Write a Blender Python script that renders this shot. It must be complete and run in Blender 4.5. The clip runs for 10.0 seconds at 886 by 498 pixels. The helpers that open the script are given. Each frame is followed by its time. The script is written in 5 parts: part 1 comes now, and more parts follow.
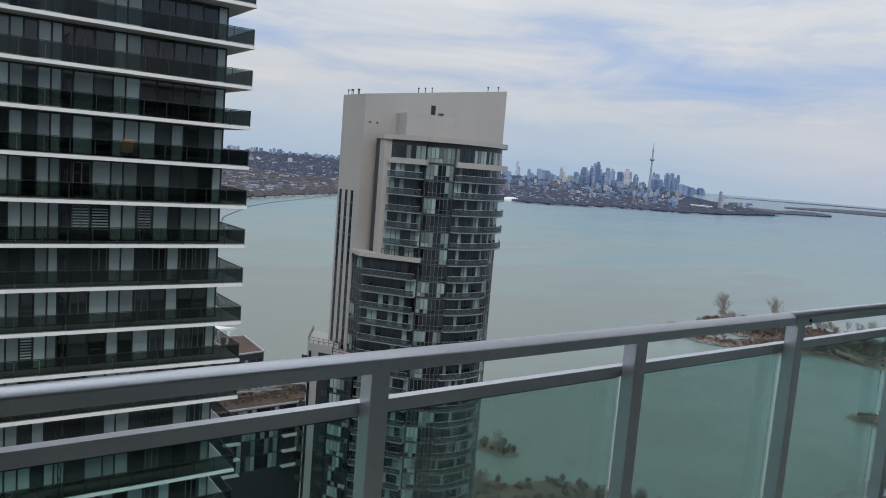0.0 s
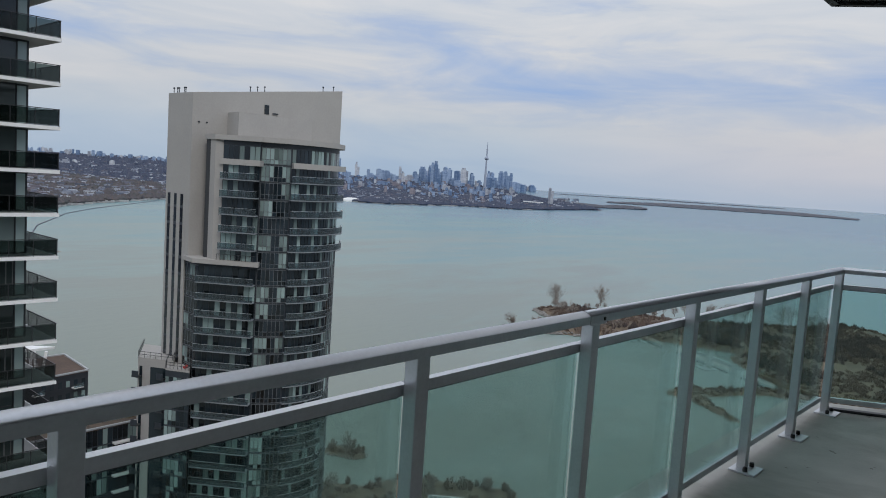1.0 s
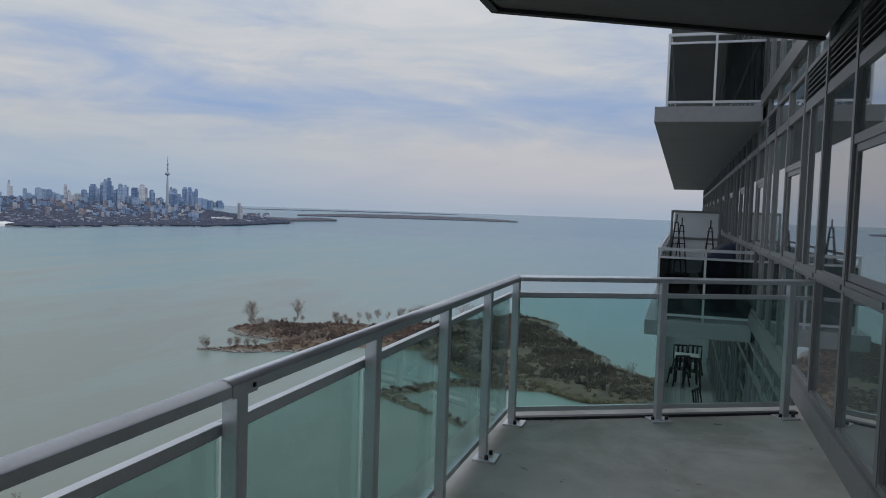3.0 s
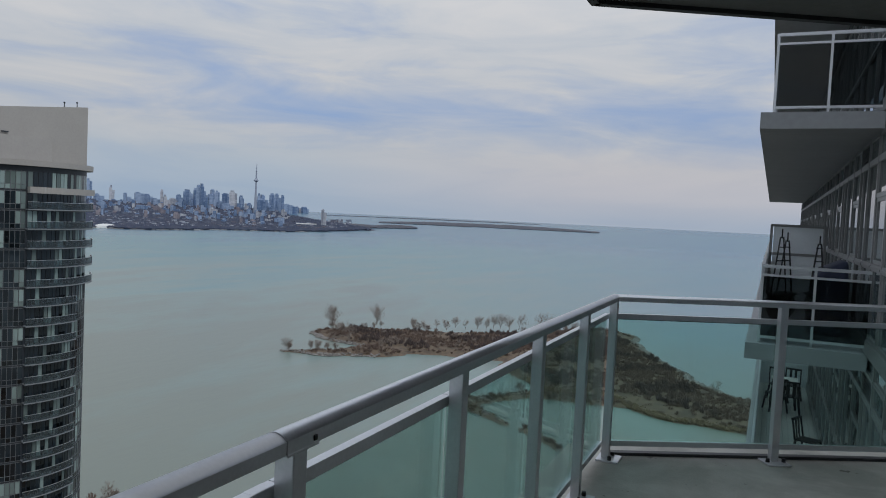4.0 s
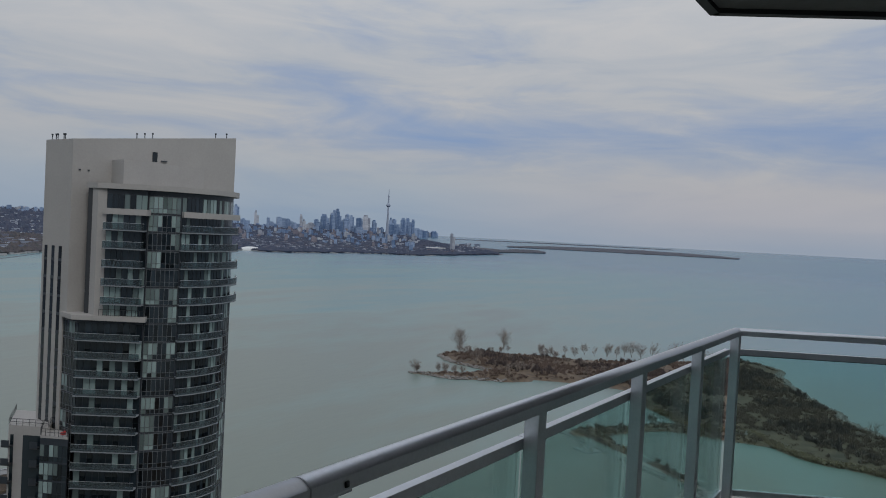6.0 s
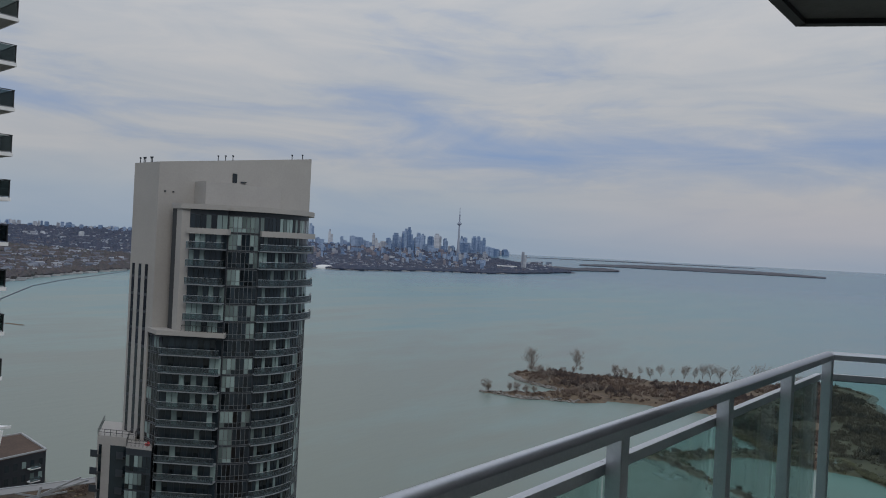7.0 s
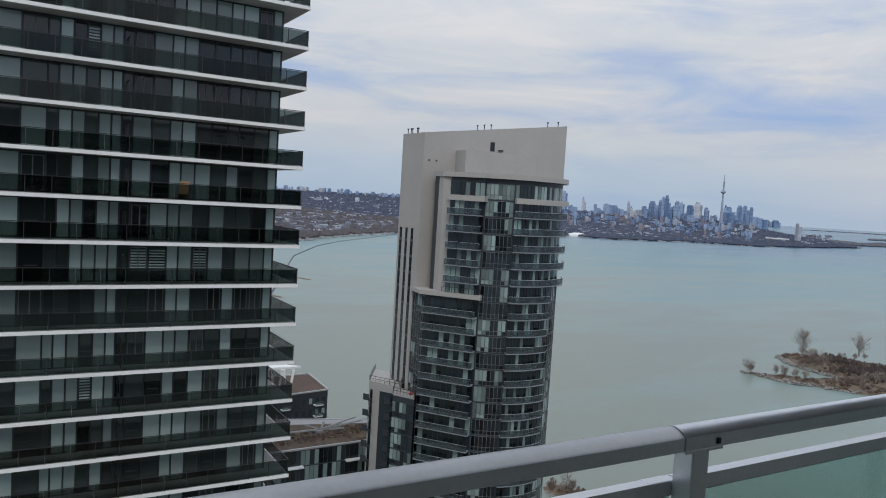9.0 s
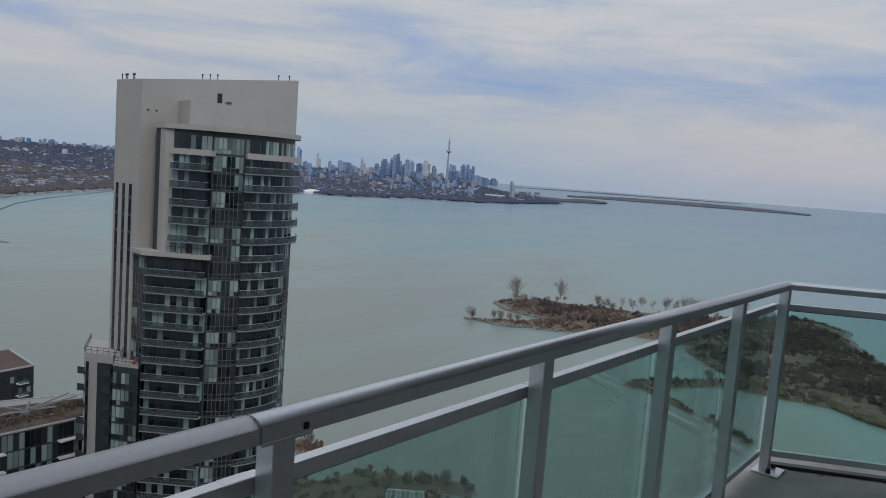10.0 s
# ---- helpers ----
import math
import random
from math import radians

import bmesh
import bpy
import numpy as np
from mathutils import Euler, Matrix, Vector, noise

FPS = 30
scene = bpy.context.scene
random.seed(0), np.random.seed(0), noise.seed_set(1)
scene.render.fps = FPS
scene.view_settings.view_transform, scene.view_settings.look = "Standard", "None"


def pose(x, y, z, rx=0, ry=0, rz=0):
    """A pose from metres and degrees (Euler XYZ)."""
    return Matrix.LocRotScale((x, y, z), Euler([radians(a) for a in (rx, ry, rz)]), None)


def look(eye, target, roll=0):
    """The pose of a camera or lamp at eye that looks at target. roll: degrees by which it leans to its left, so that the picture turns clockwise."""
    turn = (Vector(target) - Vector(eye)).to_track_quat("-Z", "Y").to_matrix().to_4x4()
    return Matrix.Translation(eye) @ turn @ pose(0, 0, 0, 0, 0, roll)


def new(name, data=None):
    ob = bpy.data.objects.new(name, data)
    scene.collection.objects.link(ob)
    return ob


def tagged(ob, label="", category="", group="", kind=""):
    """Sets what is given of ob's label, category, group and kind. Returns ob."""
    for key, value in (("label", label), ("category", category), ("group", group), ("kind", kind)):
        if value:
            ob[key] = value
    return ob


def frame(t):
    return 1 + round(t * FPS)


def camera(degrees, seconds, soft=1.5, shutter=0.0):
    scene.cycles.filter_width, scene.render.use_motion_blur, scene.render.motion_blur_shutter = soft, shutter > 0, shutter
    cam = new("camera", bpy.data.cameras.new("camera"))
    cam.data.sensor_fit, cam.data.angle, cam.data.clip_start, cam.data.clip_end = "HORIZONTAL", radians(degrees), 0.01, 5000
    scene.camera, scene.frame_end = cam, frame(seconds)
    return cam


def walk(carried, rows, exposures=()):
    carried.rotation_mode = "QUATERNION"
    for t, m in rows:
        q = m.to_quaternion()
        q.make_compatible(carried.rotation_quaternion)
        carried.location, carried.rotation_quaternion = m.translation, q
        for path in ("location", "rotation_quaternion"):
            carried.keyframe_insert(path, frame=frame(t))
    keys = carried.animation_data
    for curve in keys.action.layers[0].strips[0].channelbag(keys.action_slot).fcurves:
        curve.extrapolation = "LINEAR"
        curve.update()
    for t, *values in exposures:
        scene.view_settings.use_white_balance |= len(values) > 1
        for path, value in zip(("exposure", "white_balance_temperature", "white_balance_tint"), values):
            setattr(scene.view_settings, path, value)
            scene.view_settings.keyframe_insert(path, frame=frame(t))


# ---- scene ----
# ---- camera ----
cam = camera(62.39, 10.0, soft=1.0)
PATH = [
    (0.0, pose(0.405, -1.251, 110.017, 83.630, -4.566, 54.455)),
    (0.5, pose(0.379, -1.140, 110.012, 83.880, -4.349, 50.444)),
    (1.0, pose(0.338, -0.908, 110.025, 84.559, -3.781, 41.972)),
    (1.5, pose(0.340, -0.763, 110.035, 85.626, -2.575, 31.550)),
    (2.0, pose(0.247, -0.636, 110.054, 86.662, -1.422, 21.667)),
    (2.2, pose(0.218, -0.584, 110.055, 86.722, -1.172, 19.117)),
    (2.55, pose(0.171, -0.450, 110.052, 86.777, -1.179, 17.100)),
    (2.9, pose(0.111, -0.249, 110.044, 86.794, -1.698, 17.701)),
    (3.3, pose(0.024, -0.068, 110.043, 86.859, -2.221, 19.775)),
    (3.5, pose(-0.032, -0.003, 110.048, 86.939, -2.381, 20.985)),
    (4.0, pose(-0.105, 0.181, 110.049, 87.237, -2.781, 24.324)),
    (4.5, pose(-0.070, 0.335, 110.059, 87.621, -2.942, 27.062)),
    (5.0, pose(-0.026, 0.388, 110.063, 87.759, -2.978, 29.255)),
    (5.5, pose(-0.027, 0.413, 110.059, 88.070, -3.043, 31.642)),
    (7.0, pose(-0.061, 0.407, 110.063, 89.794, -2.857, 39.902)),
    (7.5, pose(-0.049, 0.381, 110.068, 89.820, -3.236, 43.069)),
    (8.0, pose(-0.015, 0.311, 110.045, 89.155, -3.734, 48.798)),
    (8.5, pose(0.032, 0.207, 110.022, 88.058, -3.680, 55.188)),
    (9.0, pose(0.006, 0.220, 110.018, 86.172, -3.487, 59.546)),
    (9.5, pose(0.040, 0.455, 110.018, 84.808, -4.254, 50.365)),
    (10.0, pose(-0.001, 0.634, 110.023, 84.201, -4.315, 39.023)),
]
walk(cam, PATH, exposures=[(0.0, 0.19), (0.5, 0.19), (1.0, 0.1), (1.5, -0.04), (2.0, -0.08), (3.5, -0.08), (4.5, -0.18), (5.0, -0.19), (5.5, -0.4), (7.5, -0.4), (8.5, -0.2), (9.0, 0.12), (9.5, 0.15), (10.0, -0.16)])

# ---- world, sun ----
F = 108.5          # height of the balcony floor over the lake


def node(tree, kind, x=0, **values):
    n = tree.nodes.new(kind)
    for key, value in values.items():
        n.inputs[key].default_value = value
    return n


def ramp(tree, stops):
    n = tree.nodes.new("ShaderNodeValToRGB")
    while len(n.color_ramp.elements) < len(stops):
        n.color_ramp.elements.new(0.5)
    for e, (at, c) in zip(n.color_ramp.elements, stops):
        e.position = at
        e.color = (*c, 1) if len(c) == 3 else c
    return n


def math_node(tree, op, a, b=None):
    n = tree.nodes.new("ShaderNodeMath")
    n.operation = op
    for i, v in enumerate((a, b)):
        if v is None:
            continue
        if isinstance(v, (int, float)):
            n.inputs[i].default_value = v
        else:
            tree.links.new(v, n.inputs[i])
    return n.outputs[0]


SUN_YAW, SUN_UP = -118.0, 42.0
world = bpy.data.worlds.new("overcast_sky")
scene.world = world
world.use_nodes = True
wt = world.node_tree
wt.nodes.clear()
sky = wt.nodes.new("ShaderNodeTexSky")
sky.sky_type = "NISHITA"
sky.sun_disc = False
sky.sun_elevation = radians(SUN_UP)
sky.sun_rotation = radians(-SUN_YAW)
sky.air_density, sky.dust_density, sky.ozone_density = 1.0, 1.2, 2.0
coord = wt.nodes.new("ShaderNodeTexCoord")
xyz = wt.nodes.new("ShaderNodeSeparateXYZ")
wt.links.new(coord.outputs["Generated"], xyz.inputs[0])
up = math_node(wt, "MAXIMUM", xyz.outputs[2], 0.0)


def stretched(scale, at):
    """A direction in the sky, squeezed upwards, so that the clouds lie in long flat banks."""
    m = wt.nodes.new("ShaderNodeMapping")
    m.inputs["Scale"].default_value, m.inputs["Location"].default_value = scale, at
    m.inputs["Rotation"].default_value = (radians(-2.0), radians(3.0), 0)
    wt.links.new(coord.outputs["Generated"], m.inputs[0])
    return m.outputs[0]


banks = node(wt, "ShaderNodeTexNoise", Scale=1.0, Detail=6.0, Roughness=0.5, Distortion=0.55)
wt.links.new(stretched((2.3, 2.3, 13.0), (4.1, 2.6, 0.3)), banks.inputs["Vector"])
wisps = node(wt, "ShaderNodeTexNoise", Scale=1.0, Detail=7.0, Roughness=0.58, Distortion=0.7)
wt.links.new(stretched((4.6, 4.6, 23.0), (1.7, 5.2, 2.0)), wisps.inputs["Vector"])
cloud = ramp(wt, [(0.33, (0.47, 0.525, 0.62)), (0.47, (0.56, 0.60, 0.66)), (0.62, (0.655, 0.665, 0.69))])
wt.links.new(math_node(wt, "ADD", math_node(wt, "MULTIPLY", banks.outputs["Fac"], 0.45), math_node(wt, "MULTIPLY", wisps.outputs["Fac"], 0.55)), cloud.inputs[0])
# a long break in the cloud, where the blue shows through, and thinner places higher up
opening = ramp(wt, [(0.055, (0, 0, 0)), (0.105, (0.42, 0.42, 0.42)), (0.14, (0.62, 0.62, 0.62)), (0.175, (0.36, 0.36, 0.36)), (0.22, (0.12, 0.12, 0.12)), (0.32, (0.18, 0.18, 0.18)), (0.6, (0.3, 0.3, 0.3))])
wt.links.new(up, opening.inputs[0])
thin = math_node(wt, "MULTIPLY", math_node(wt, "SUBTRACT", 0.48, banks.outputs["Fac"]), 2.2)
frayed = math_node(wt, "MULTIPLY", math_node(wt, "SUBTRACT", 0.5, wisps.outputs["Fac"]), 1.1)
westward = wt.nodes.new("ShaderNodeMapRange")
westward.inputs["From Min"].default_value, westward.inputs["From Max"].default_value = -0.88, -0.62
westward.inputs["To Min"].default_value = 0.25
wt.links.new(xyz.outputs[0], westward.inputs["Value"])
clear = math_node(wt, "ADD", math_node(wt, "MULTIPLY", opening.outputs[0], westward.outputs[0]), math_node(wt, "ADD", thin, frayed))
cover = ramp(wt, [(0.12, (0, 0, 0)), (0.95, (1, 1, 1))])
wt.links.new(clear, cover.inputs[0])
blue = wt.nodes.new("ShaderNodeVectorMath")
blue.operation = "SCALE"
blue.inputs["Scale"].default_value = 0.11
wt.links.new(sky.outputs[0], blue.inputs[0])
gaps = wt.nodes.new("ShaderNodeMix")
gaps.data_type = "RGBA"
gaps.inputs[0].default_value = 0.8
gaps.inputs[7].default_value = (0.30, 0.43, 0.725, 1)
wt.links.new(blue.outputs[0], gaps.inputs[6])
mixed = wt.nodes.new("ShaderNodeMix")
mixed.data_type = "RGBA"
wt.links.new(cover.outputs[0], mixed.inputs[0])
wt.links.new(cloud.outputs[0], mixed.inputs[6])
wt.links.new(gaps.outputs[2], mixed.inputs[7])
low = ramp(wt, [(0.0, (0.95, 0.95, 0.95)), (0.05, (0.9, 0.9, 0.9)), (0.11, (0, 0, 0))])
dusk = ramp(wt, [(0.0, (0.39, 0.54, 0.73)), (0.03, (0.435, 0.565, 0.73)), (0.07, (0.50, 0.60, 0.71)), (0.12, (0.545, 0.615, 0.70))])
wt.links.new(up, dusk.inputs[0])
warm = ramp(wt, [(0.0, (0.45, 0.55, 0.71)), (0.03, (0.60, 0.62, 0.71)), (0.075, (0.72, 0.68, 0.70)), (0.125, (0.66, 0.66, 0.70))])
wt.links.new(up, warm.inputs[0])
northward = ramp(wt, [(0.80, (0, 0, 0)), (0.97, (1, 1, 1))])
wt.links.new(xyz.outputs[1], northward.inputs[0])
glow = wt.nodes.new("ShaderNodeMix")
glow.data_type = "RGBA"
wt.links.new(northward.outputs[0], glow.inputs[0])
wt.links.new(dusk.outputs[0], glow.inputs[6])
wt.links.new(warm.outputs[0], glow.inputs[7])
wt.links.new(up, low.inputs[0])
hazy = wt.nodes.new("ShaderNodeMix")
hazy.data_type = "RGBA"
wt.links.new(math_node(wt, "MULTIPLY", low.outputs[0], 0.75), hazy.inputs[0])
wt.links.new(mixed.outputs[2], hazy.inputs[6])
wt.links.new(glow.outputs[2], hazy.inputs[7])
back = node(wt, "ShaderNodeBackground", Strength=1.0)
wt.links.new(math_node(wt, "ADD", math_node(wt, "MULTIPLY", up, 0.85), 0.79), back.inputs["Strength"])
wt.links.new(hazy.outputs[2], back.inputs[0])
out = wt.nodes.new("ShaderNodeOutputWorld")
wt.links.new(back.outputs[0], out.inputs[0])

sun = new("sun", bpy.data.lights.new("sun", "SUN"))
sun.data.energy, sun.data.angle, sun.data.color = 0.9, radians(25), (1.0, 0.96, 0.9)
sun.matrix_world = look((0, 0, 0), (-math.cos(radians(SUN_UP)) * -math.sin(radians(SUN_YAW)),
                                    -math.cos(radians(SUN_UP)) * math.cos(radians(SUN_YAW)), -math.sin(radians(SUN_UP))))

# ---- materials ----
def mat(name, colour, rough=0.6, metal=0.0, spread=0.12, grain=30.0, blotch=1.5, bump=0.0, bump_scale=80.0, per_object=0.0):
    """Paint, metal, concrete and the like: a colour that varies at two scales, with fine relief."""
    m = bpy.data.materials.new(name)
    m.use_nodes = True
    t = m.node_tree
    b = t.nodes["Principled BSDF"]
    b.inputs["Roughness"].default_value, b.inputs["Metallic"].default_value = rough, metal
    c = t.nodes.new("ShaderNodeTexCoord")
    fine = node(t, "ShaderNodeTexNoise", Scale=grain, Detail=4.0)
    wide = node(t, "ShaderNodeTexNoise", Scale=blotch, Detail=5.0, Roughness=0.6)
    for n in (fine, wide):
        t.links.new(c.outputs["Object"], n.inputs["Vector"])
    both = math_node(t, "ADD", math_node(t, "MULTIPLY", fine.outputs["Fac"], 0.4), math_node(t, "MULTIPLY", wide.outputs["Fac"], 0.6))
    if per_object:
        info = t.nodes.new("ShaderNodeObjectInfo")
        both = math_node(t, "ADD", both, math_node(t, "MULTIPLY", math_node(t, "SUBTRACT", info.outputs["Random"], 0.5), per_object))
    lo, hi = [tuple(min(1, v * k) for v in colour) for k in (1 - spread * 1.6, 1 + spread * 1.6)]
    r = ramp(t, [(0.3, lo), (0.7, hi)])
    t.links.new(both, r.inputs[0])
    t.links.new(r.outputs[0], b.inputs["Base Color"])
    t.links.new(math_node(t, "ADD", rough - 0.06, math_node(t, "MULTIPLY", wide.outputs["Fac"], 0.12)), b.inputs["Roughness"])
    if bump:
        n = node(t, "ShaderNodeTexNoise", Scale=bump_scale, Detail=5.0)
        t.links.new(c.outputs["Object"], n.inputs["Vector"])
        k = node(t, "ShaderNodeBump", Strength=bump, Distance=0.02)
        t.links.new(n.outputs["Fac"], k.inputs["Height"])
        t.links.new(k.outputs[0], b.inputs["Normal"])
    return m


def glass(name, tint, gloss=0.9, rough=0.02, sky_sheen=0.0):
    """A thin tinted pane: lets light through in its tint and mirrors more at a slant."""
    m = bpy.data.materials.new(name)
    m.use_nodes = True
    t = m.node_tree
    t.nodes.clear()
    through_it = node(t, "ShaderNodeBsdfTransparent", Color=(*tint, 1))
    mirror = node(t, "ShaderNodeBsdfGlossy", Color=(1, 1, 1, 1), Roughness=rough)
    f = node(t, "ShaderNodeFresnel", IOR=1.5)
    mix = t.nodes.new("ShaderNodeMixShader")
    t.links.new(math_node(t, "MULTIPLY", f.outputs[0], gloss), mix.inputs[0])
    t.links.new(through_it.outputs[0], mix.inputs[1])
    t.links.new(mirror.outputs[0], mix.inputs[2])
    o = t.nodes.new("ShaderNodeOutputMaterial")
    t.links.new(mix.outputs[0], o.inputs[0])
    if sky_sheen:
        # a share of pale diffuse colour, put in for the sky's reflection
        pale_sheen = node(t, "ShaderNodeBsdfDiffuse", Color=(0.46, 0.56, 0.60, 1))
        both = node(t, "ShaderNodeMixShader", Fac=sky_sheen)
        t.links.new(mix.outputs[0], both.inputs[1])
        t.links.new(pale_sheen.outputs[0], both.inputs[2])
        t.links.new(both.outputs[0], o.inputs[0])
    return m


def window_glass(name, colour, rough=0.03, spread=0.9, spec=0.5, ior=1.5):
    """Glazing with a dim room or a blind behind it, which differs from pane to pane, and a mirror finish."""
    m = bpy.data.materials.new(name)
    m.use_nodes = True
    t = m.node_tree
    b = t.nodes["Principled BSDF"]
    info = t.nodes.new("ShaderNodeObjectInfo")
    r = ramp(t, [(0.0, tuple(v * (1 - spread) for v in colour)), (1.0, tuple(min(1, v * (1 + spread)) for v in colour))])
    t.links.new(info.outputs["Random"], r.inputs[0])
    t.links.new(r.outputs[0], b.inputs["Base Color"])
    b.inputs["Roughness"].default_value = rough
    b.inputs["Specular IOR Level"].default_value = spec
    b.inputs["IOR"].default_value = ior
    return m


def water_material():
    m = bpy.data.materials.new("lake_water")
    m.use_nodes = True
    t = m.node_tree
    b = t.nodes["Principled BSDF"]
    c = t.nodes.new("ShaderNodeTexCoord")
    # near water is silty; further out the blue of haze and reflected sky is put into the colour; wind draws streaks
    stretch = t.nodes.new("ShaderNodeMapping")
    stretch.inputs["Rotation"].default_value = (0, 0, radians(38))
    stretch.inputs["Scale"].default_value = (1.0, 0.35, 1.0)
    t.links.new(c.outputs["Object"], stretch.inputs[0])
    wide = node(t, "ShaderNodeTexNoise", Scale=0.0032, Detail=6.0, Roughness=0.6, Distortion=0.8)
    t.links.new(stretch.outputs[0], wide.inputs["Vector"])
    streak = node(t, "ShaderNodeTexNoise", Scale=0.02, Detail=6.0, Roughness=0.6, Distortion=0.5)
    t.links.new(stretch.outputs[0], streak.inputs["Vector"])
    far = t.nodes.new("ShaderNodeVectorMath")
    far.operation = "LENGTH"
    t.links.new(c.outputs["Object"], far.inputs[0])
    # depth here is distance from the balcony, which drives the painted haze blue
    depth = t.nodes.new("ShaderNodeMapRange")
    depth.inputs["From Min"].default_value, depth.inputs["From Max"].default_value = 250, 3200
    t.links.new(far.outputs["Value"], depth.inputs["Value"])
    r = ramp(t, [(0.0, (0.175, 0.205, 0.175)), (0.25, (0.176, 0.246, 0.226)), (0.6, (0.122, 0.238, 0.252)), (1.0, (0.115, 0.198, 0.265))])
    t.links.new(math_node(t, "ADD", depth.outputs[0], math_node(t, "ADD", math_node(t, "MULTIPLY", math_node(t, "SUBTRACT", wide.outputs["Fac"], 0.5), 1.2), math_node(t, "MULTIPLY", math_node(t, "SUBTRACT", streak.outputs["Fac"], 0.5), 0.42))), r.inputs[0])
    place = t.nodes.new("ShaderNodeSeparateXYZ")
    t.links.new(c.outputs["Object"], place.inputs[0])
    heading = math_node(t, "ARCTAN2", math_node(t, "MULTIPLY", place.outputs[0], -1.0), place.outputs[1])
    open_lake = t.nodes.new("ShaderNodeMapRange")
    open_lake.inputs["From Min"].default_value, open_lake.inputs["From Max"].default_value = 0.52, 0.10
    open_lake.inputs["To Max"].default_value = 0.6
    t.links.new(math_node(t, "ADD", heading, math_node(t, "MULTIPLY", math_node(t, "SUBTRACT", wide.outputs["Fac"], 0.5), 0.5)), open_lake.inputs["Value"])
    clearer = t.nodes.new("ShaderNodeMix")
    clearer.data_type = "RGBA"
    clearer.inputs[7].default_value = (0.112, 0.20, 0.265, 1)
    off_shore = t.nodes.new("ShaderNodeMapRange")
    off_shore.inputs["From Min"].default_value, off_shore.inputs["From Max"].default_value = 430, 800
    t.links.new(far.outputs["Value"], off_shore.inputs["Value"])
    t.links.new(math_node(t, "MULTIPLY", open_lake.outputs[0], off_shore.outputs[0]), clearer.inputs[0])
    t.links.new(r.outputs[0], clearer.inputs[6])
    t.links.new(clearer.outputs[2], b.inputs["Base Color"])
    b.inputs["Roughness"].default_value = 0.27
    b.inputs["Specular IOR Level"].default_value = 0.36
    b.inputs["IOR"].default_value = 1.33
    waves = node(t, "ShaderNodeTexNoise", Scale=0.12, Detail=5.0, Roughness=0.6)
    t.links.new(stretch.outputs[0], waves.inputs["Vector"])
    k = node(t, "ShaderNodeBump", Strength=0.3, Distance=1.0)
    t.links.new(waves.outputs["Fac"], k.inputs["Height"])
    t.links.new(k.outputs[0], b.inputs["Normal"])
    return m


M_RAIL = mat("silver_grey_paint", (0.66, 0.675, 0.70), 0.32, 0.72, 0.06, 90, 3, 0.05, 900)
M_RAIL_DARK = mat("dark_channel", (0.035, 0.037, 0.04), 0.5)
M_BOLT = mat("black_bolt", (0.012, 0.012, 0.013), 0.4)
M_FLOOR = mat("coated_concrete", (0.52, 0.505, 0.46), 0.75, 0, 0.12, 5, 1.1, 0.15, 60)
wear = M_FLOOR.node_tree
stain = node(wear, "ShaderNodeTexNoise", Scale=0.9, Detail=9.0, Roughness=0.68, Distortion=0.6)
speck = node(wear, "ShaderNodeTexNoise", Scale=11.0, Detail=3.0, Roughness=0.5)
wear_at = wear.nodes.new("ShaderNodeTexCoord")
for n in (stain, speck):
    wear.links.new(wear_at.outputs["Object"], n.inputs["Vector"])
patchy = ramp(wear, [(0.40, (0.74, 0.73, 0.71)), (0.56, (1, 1, 1))])
wear.links.new(stain.outputs["Fac"], patchy.inputs[0])
dots = ramp(wear, [(0.25, (0.45, 0.43, 0.40)), (0.29, (1, 1, 1))])
wear.links.new(speck.outputs["Fac"], dots.inputs[0])
coat = wear.nodes["Principled BSDF"].inputs["Base Color"]
under = coat.links[0].from_socket
for top in (patchy, dots):
    over = wear.nodes.new("ShaderNodeMix")
    over.data_type, over.blend_type = "RGBA", "MULTIPLY"
    over.inputs[0].default_value = 1.0
    wear.links.new(under, over.inputs[6])
    wear.links.new(top.outputs[0], over.inputs[7])
    under = over.outputs[2]
wear.links.new(under, coat)
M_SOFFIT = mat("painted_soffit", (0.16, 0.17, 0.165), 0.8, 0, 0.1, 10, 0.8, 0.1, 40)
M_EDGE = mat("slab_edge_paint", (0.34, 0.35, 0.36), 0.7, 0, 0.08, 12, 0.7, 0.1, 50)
M_DRIP = mat("dark_drip_edge", (0.03, 0.03, 0.032), 0.6)
M_RAIL_GLASS = glass("green_tinted_glass", (0.73, 0.865, 0.84), 0.5)
M_SMOKE_GLASS = glass("smoked_glass", (0.36, 0.395, 0.40), 0.5)
M_FRAME = mat("window_frame_grey", (0.215, 0.215, 0.213), 0.4, 0, 0.06, 40, 2)
M_LOUVRE = mat("louvre_metal", (0.09, 0.095, 0.10), 0.5)
M_PANE = window_glass("facade_glazing", (0.13, 0.165, 0.17), 0.02, 0.4, 1.0, 3.2)
M_WHITE = mat("white_slab_edge", (0.74, 0.74, 0.73), 0.7, 0, 0.06, 6, 0.5)
M_T1_WALL = mat("dark_grey_cladding", (0.03, 0.033, 0.036), 0.5, 0, 0.1, 8, 0.6)
M_T1_SOFFIT = mat("grey_balcony_soffit", (0.42, 0.42, 0.41), 0.8, 0, 0.08, 6, 0.4)
M_T1_PANE = window_glass("tower_glazing", (0.03, 0.039, 0.038), 0.04, 0.8)
M_T1_BLIND = window_glass("pale_blind_behind_glass", (0.29, 0.36, 0.35), 0.06, 0.4)
M_T1_SASH = mat("grey_door_frame", (0.11, 0.115, 0.115), 0.45)
M_BLACK = mat("black_metal", (0.012, 0.012, 0.014), 0.45)
M_T1_GLASS = glass("dark_balcony_glass", (0.34, 0.39, 0.38), 0.5)
